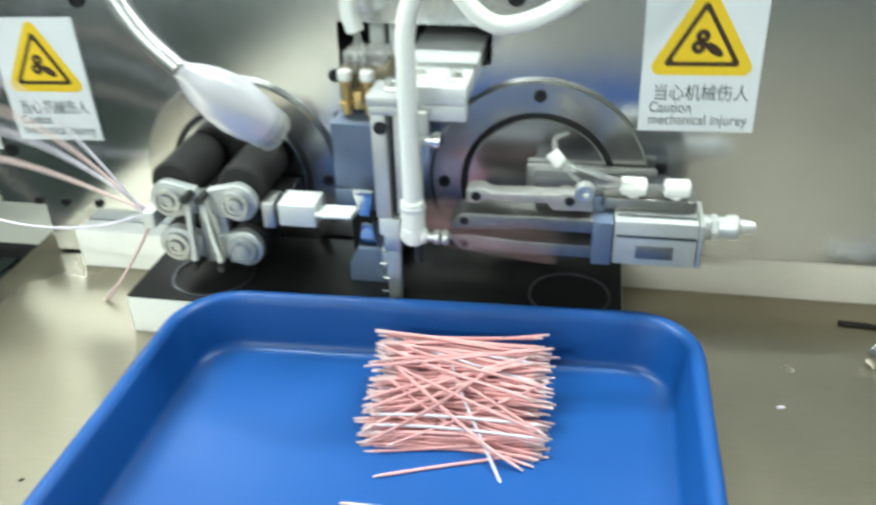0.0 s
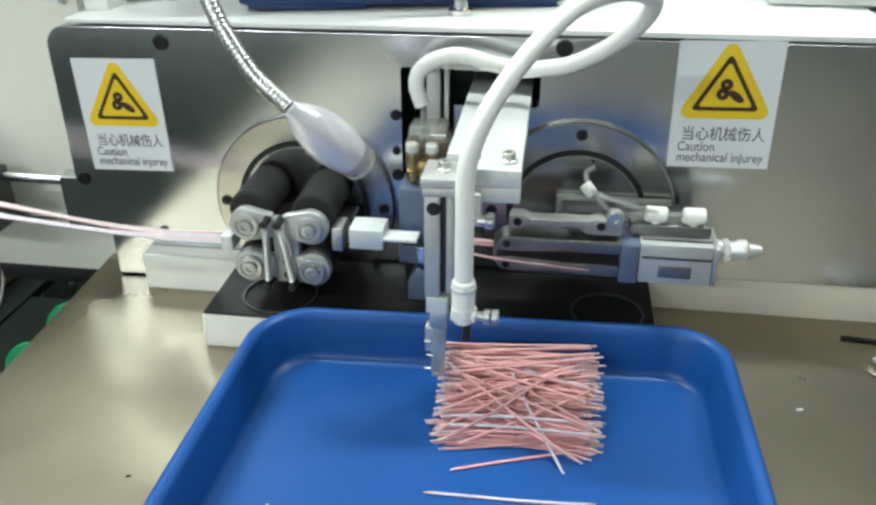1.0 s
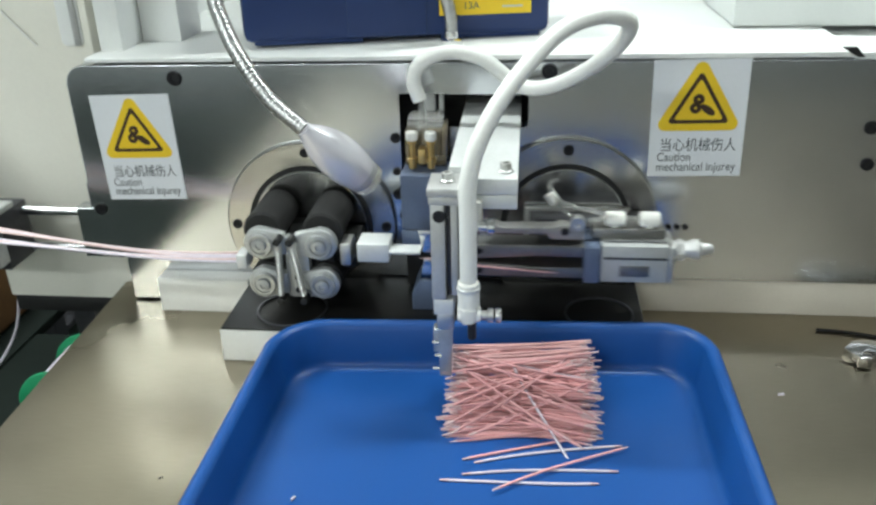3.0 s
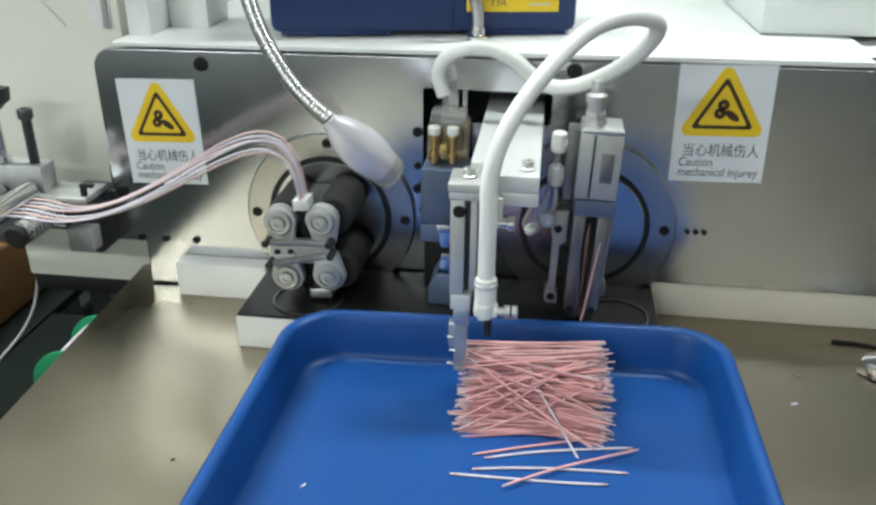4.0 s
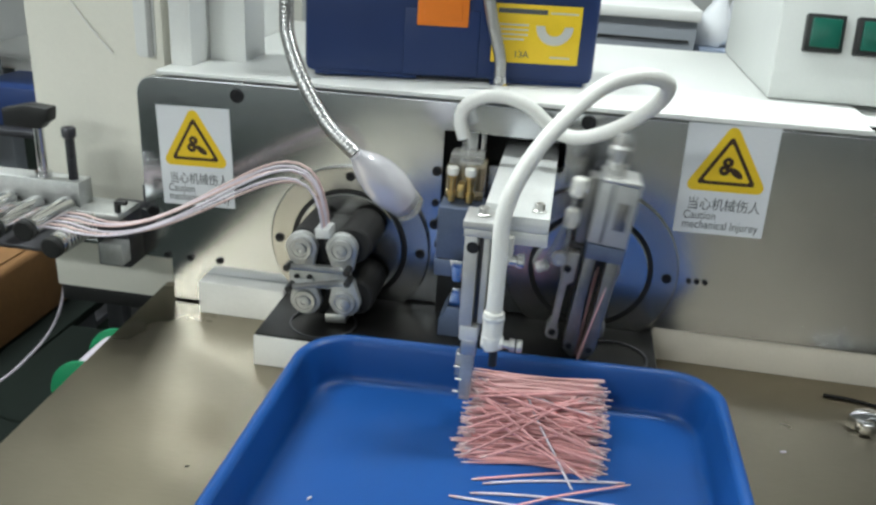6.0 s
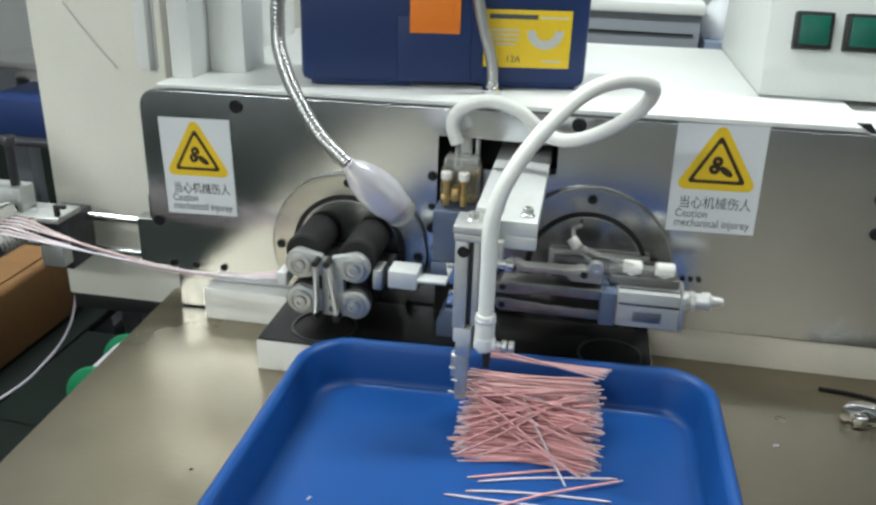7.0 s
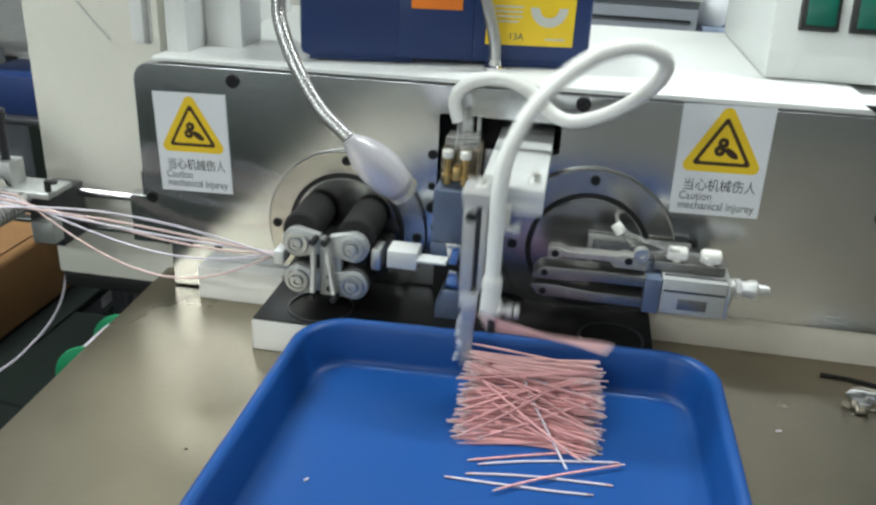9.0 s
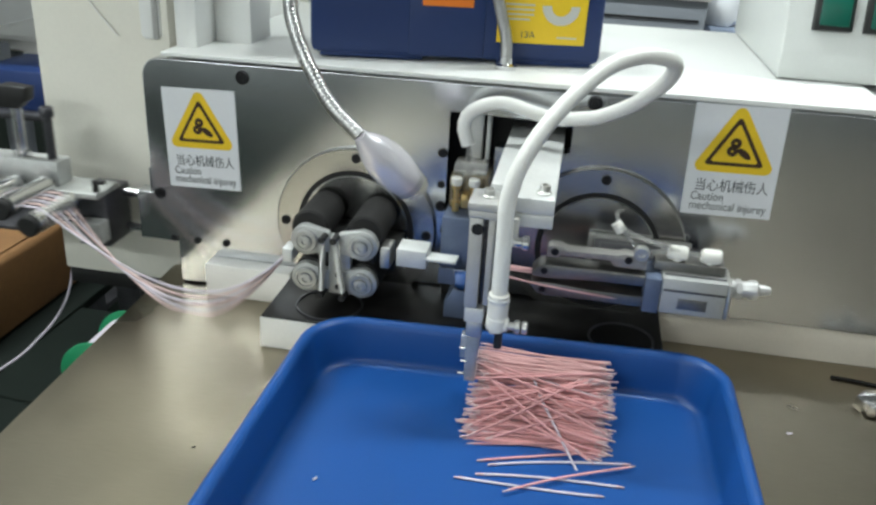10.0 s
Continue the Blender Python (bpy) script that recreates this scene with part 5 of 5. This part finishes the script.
PUSH_BACK = [(0, 0.088), (0.1, 0.085), (0.2, 0.02), (0.3, 0), (1.9, 0), (2.0, 0.072), (2.1, 0.088), (2.3, 0.088), (2.4, 0.01), (2.5, 0), (4.1, 0), (4.2, 0.05), (4.3, 0.088), (4.5, 0.088), (4.6, 0.01), (4.7, 0), (6.3, 0), (6.4, 0.05), (6.5, 0.088), (6.7, 0.088), (6.8, 0.01), (6.9, 0), (8.5, 0), (8.6, 0.06), (8.7, 0.088), (8.9, 0.088), (9.0, 0.03), (9.1, 0), (10, 0)]
SAG = [(0, 0.12), (0.2, 0.05), (0.4, 0.03), (0.5, 0), (1.0, 0.005), (1.1, 0.06), (1.2, 0.08), (1.3, 0.04), (1.4, 0.02), (1.5, 0.03), (1.6, 0.01), (1.7, 0), (1.9, 0), (2.0, 0.10), (2.2, 0.10), (2.5, 0.03), (2.8, 0), (3.2, 0.01), (3.3, 0.04), (3.4, 0.08), (3.5, 0.05), (3.6, 0), (4.1, 0), (4.2, 0.10), (4.3, 0.12), (4.4, 0.09), (4.5, 0.075), (4.7, 0.03), (4.9, 0), (5.3, 0), (5.4, 0.02), (5.5, 0.035), (5.6, 0.075), (5.7, 0.03), (5.8, 0), (6.3, 0), (6.4, 0.1), (6.6, 0.08), (6.8, 0.03), (7.0, 0.022), (7.1, 0), (7.5, 0), (7.6, 0.02), (7.7, 0.035), (7.8, 0.09), (7.9, 0.03), (8.0, 0), (8.5, 0), (8.6, 0.07), (8.7, 0.08), (8.8, 0.07), (8.9, 0.05), (9.0, 0.05), (9.1, 0.04), (9.2, 0.03), (9.3, 0), (9.7, 0), (9.8, 0.05), (9.9, 0.075), (10, 0.095)]
SPREAD = [(0, 1), (0.3, 0.6), (0.5, 0), (1.35, 0), (1.45, 0.8), (1.6, 0.3), (1.7, 0), (1.9, 0), (2.0, 1), (2.3, 0.8), (2.6, 0), (4.15, 0), (4.2, 0.5), (4.5, 0.2), (4.7, 0.0), (6.35, 0), (6.4, 1), (6.9, 0.25), (7.1, 0), (8.5, 0), (8.6, 0.8), (9.0, 0.6), (9.2, 0.4), (9.3, 0), (10, 0)]
LOOPS = (-1.1, -0.8, -0.6, -0.3, 0.3, 1.3)
TENTHS = [i / 10 for i in range(101)]


def feed_line(i, t):
    """A feed wire at t: from the head's inlet over to the feeder and on to the left."""
    a = radians(between_rows(HEAD_TURN, t))
    out = Vector((-math.cos(a), 0, math.sin(a)))
    side = Vector((math.sin(a), 0, math.cos(a)))
    p0 = Vector((LC[0], 0.490 + 0.003 * i, LC[1])) + 0.046 * out + (0.001 * (i % 3) - 0.001) * side
    p3 = Vector((-0.570 + between_rows(FEED_SLIDE, t), 0.476 + 0.0085 * i, 0.1168))
    sag = between_rows(SAG, t)
    spread = between_rows(SPREAD, t)
    k = (1 - spread) * (0.75 + 0.10 * i) + spread * LOOPS[i]
    reach = (p3 - p0).length
    lift = 0.30 + (0.23 + 0.02 * (i % 3) - 0.06 * (i == 1)) * abs(math.sin(a))
    p1 = p0 + out * reach * (lift + 0.012 * i) + Vector((0, 0, -1.15 * sag * k))
    p2 = p3 + Vector((reach * (0.46 - 0.015 * i), 0, -1.15 * sag * k - 0.006 * (i % 3) - 0.03 * abs(math.sin(a))))
    pts = []
    for s in range(41):
        f = s / 40
        pts.append((1 - f) ** 3 * p0 + 3 * (1 - f) ** 2 * f * p1 + 3 * (1 - f) * f * f * p2 + f ** 3 * p3)
    pts.append(p3 + Vector((-0.6, 0, 0.0)))
    return pts


def along(points, start, step, n):
    out, d, j = [], 0.0, 0
    for i in range(n + 1):
        s = start + i * step
        while j < len(points) - 2 and d + (points[j + 1] - points[j]).length < s:
            d += (points[j + 1] - points[j]).length
            j += 1
        v = points[j + 1] - points[j]
        out.append(points[j] + v.normalized() * (s - d))
    return out


def link_pose(a, b):
    return Matrix.Translation((a + b) / 2) @ (b - a).to_track_quat("Z", "Y").to_matrix().to_4x4()


def grip_pose(t):
    turn = between_rows(GRIP_TURN, t)
    return pose(RC[0], 0.575, RC[1], 0, -turn, 0) @ pose(between_rows(GRIP_SLIDE, t), 0, 0)


def cut_depth(t):
    """How far the cutting head is lowered, 0 to 1: it stays down for six tenths of a second."""
    return max(min(max((t - c) / 0.16 + 0.5, 0), 1) * min(max((c + 0.6 - t) / 0.16 + 0.5, 0), 1) for c in CUTS)


def motions():
    walk(CUTTER, [(t, pose(-0.107, 0.55, 0.0355 - 0.003 - 0.029 * cut_depth(t))) for t in TENTHS])
    walk(HEAD, [(t, pose(LC[0], 0.575, LC[1], 0, a, 0)) for t, a in HEAD_TURN])
    drawn = [(t, min(between_rows(HEAD_TURN, t) / 15, 1.0)) for t in TENTHS]
    walk(GUIDE, [(t, pose(-0.064 * r, 0.024 * r, -0.006 * r)) for t, r in drawn])
    walk(GRIP, [(t, grip_pose(t)) for t in TENTHS])
    walk(DISC, [(t, pose(RC[0], 0.576, RC[1], 0, -a, 0)) for t, a in GRIP_TURN])
    walk(FEED, [(t, pose(-0.53 + s, 0.53, 0.07)) for t, s in FEED_SLIDE])
    walk(PUSH, [(t, pose(-0.06, 0.45 + s, 0.2)) for t, s in PUSH_BACK])
    front, back = spaced(smooth_path(HOSE_FORWARD), HOSE_N), spaced(smooth_path(HOSE_BACK), HOSE_N)
    rows = [[] for _ in range(HOSE_N)]
    ease = [min(max((0.27 - i / HOSE_N) / 0.12, 0), 1) for i in range(HOSE_N + 1)]
    for t in TENTHS:
        f = between_rows(PUSH_BACK, t) / 0.088
        low = -0.025 * cut_depth(t)
        pts = [a + (b - a) * f + Vector((0, 0, low * e * e * (3 - 2 * e))) for a, b, e in zip(front, back, ease)]
        for i in range(HOSE_N):
            rows[i].append((t, link_pose(pts[i], pts[i + 1])))
    for ob, r in zip(HOSE_LINKS, rows):
        walk(ob, r)
    for i, links in enumerate(FEED_LINKS):
        rows = [[] for _ in links]
        for t in TENTHS:
            pts = along(feed_line(i, t), 0.0, FEED_STEP, len(links))
            for k in range(len(links)):
                rows[k].append((t, link_pose(pts[k], pts[k + 1])))
        for ob, r in zip(links, rows):
            walk(ob, r)
    for k, (drop, wires) in enumerate(zip(DROPS, BATCH)):
        for i, ob in enumerate(wires):
            held = pose(-0.079, -0.0868, -0.0035, 0, 6.0, 0) if i < 1 else pose(-0.076 + 0.001 * i, -0.070 + 0.0030 * i, 0.0004 - 0.0004 * i, 0, 0.5 * (i - 3), 0)
            wait = pose(-0.80, 0.510 + 0.004 * i, 0.098)
            fed = drop - 1.62
            rest_y = 0.420 + 0.0042 * i
            skew = (6, 5, 0, -3, 1, 0)[k] + (i * 37 + k * 23) % 7 - 3
            rest = pose(-0.0155 + 0.003 * (i % 3 - 1), rest_y, heap_top(rest_y) + 0.0022 + 0.0009 * k, 0, -0.24 * skew, skew)
            air = pose(-0.012 + 0.002 * i, 0.412 + 0.008 * i, 0.086 - 0.005 * i, 0, 10 - 1.6 * i, -5 + 2.4 * i)
            low = pose(-0.012 + 0.002 * i, 0.412 + 0.007 * i, 0.074 - 0.004 * i, 0, 6 - 1.1 * i, -4 + 2.0 * i)
            rows = []
            for t in TENTHS:
                if t < fed - 0.28:
                    m = wait
                elif t < fed:
                    f = (t - fed + 0.28) / 0.28
                    m = wait.lerp(grip_pose(fed) @ held, f)
                elif t < drop - 0.06:
                    m = grip_pose(t) @ held
                elif t < drop + 0.07:
                    m = air
                elif t < drop + 0.32:
                    m = air.lerp(low, min(1, (t - drop) / 0.3))
                else:
                    m = rest
                rows.append((t, m))
            walk(ob, rows)
    for ob, (a, b, white, when) in zip(ROLLING, ROLLED):
        m, n = between(*a), between(*b)
        walk(ob, [(0, m), (when - 0.1, m), (when + 0.12, n), (10, n)])


motions()
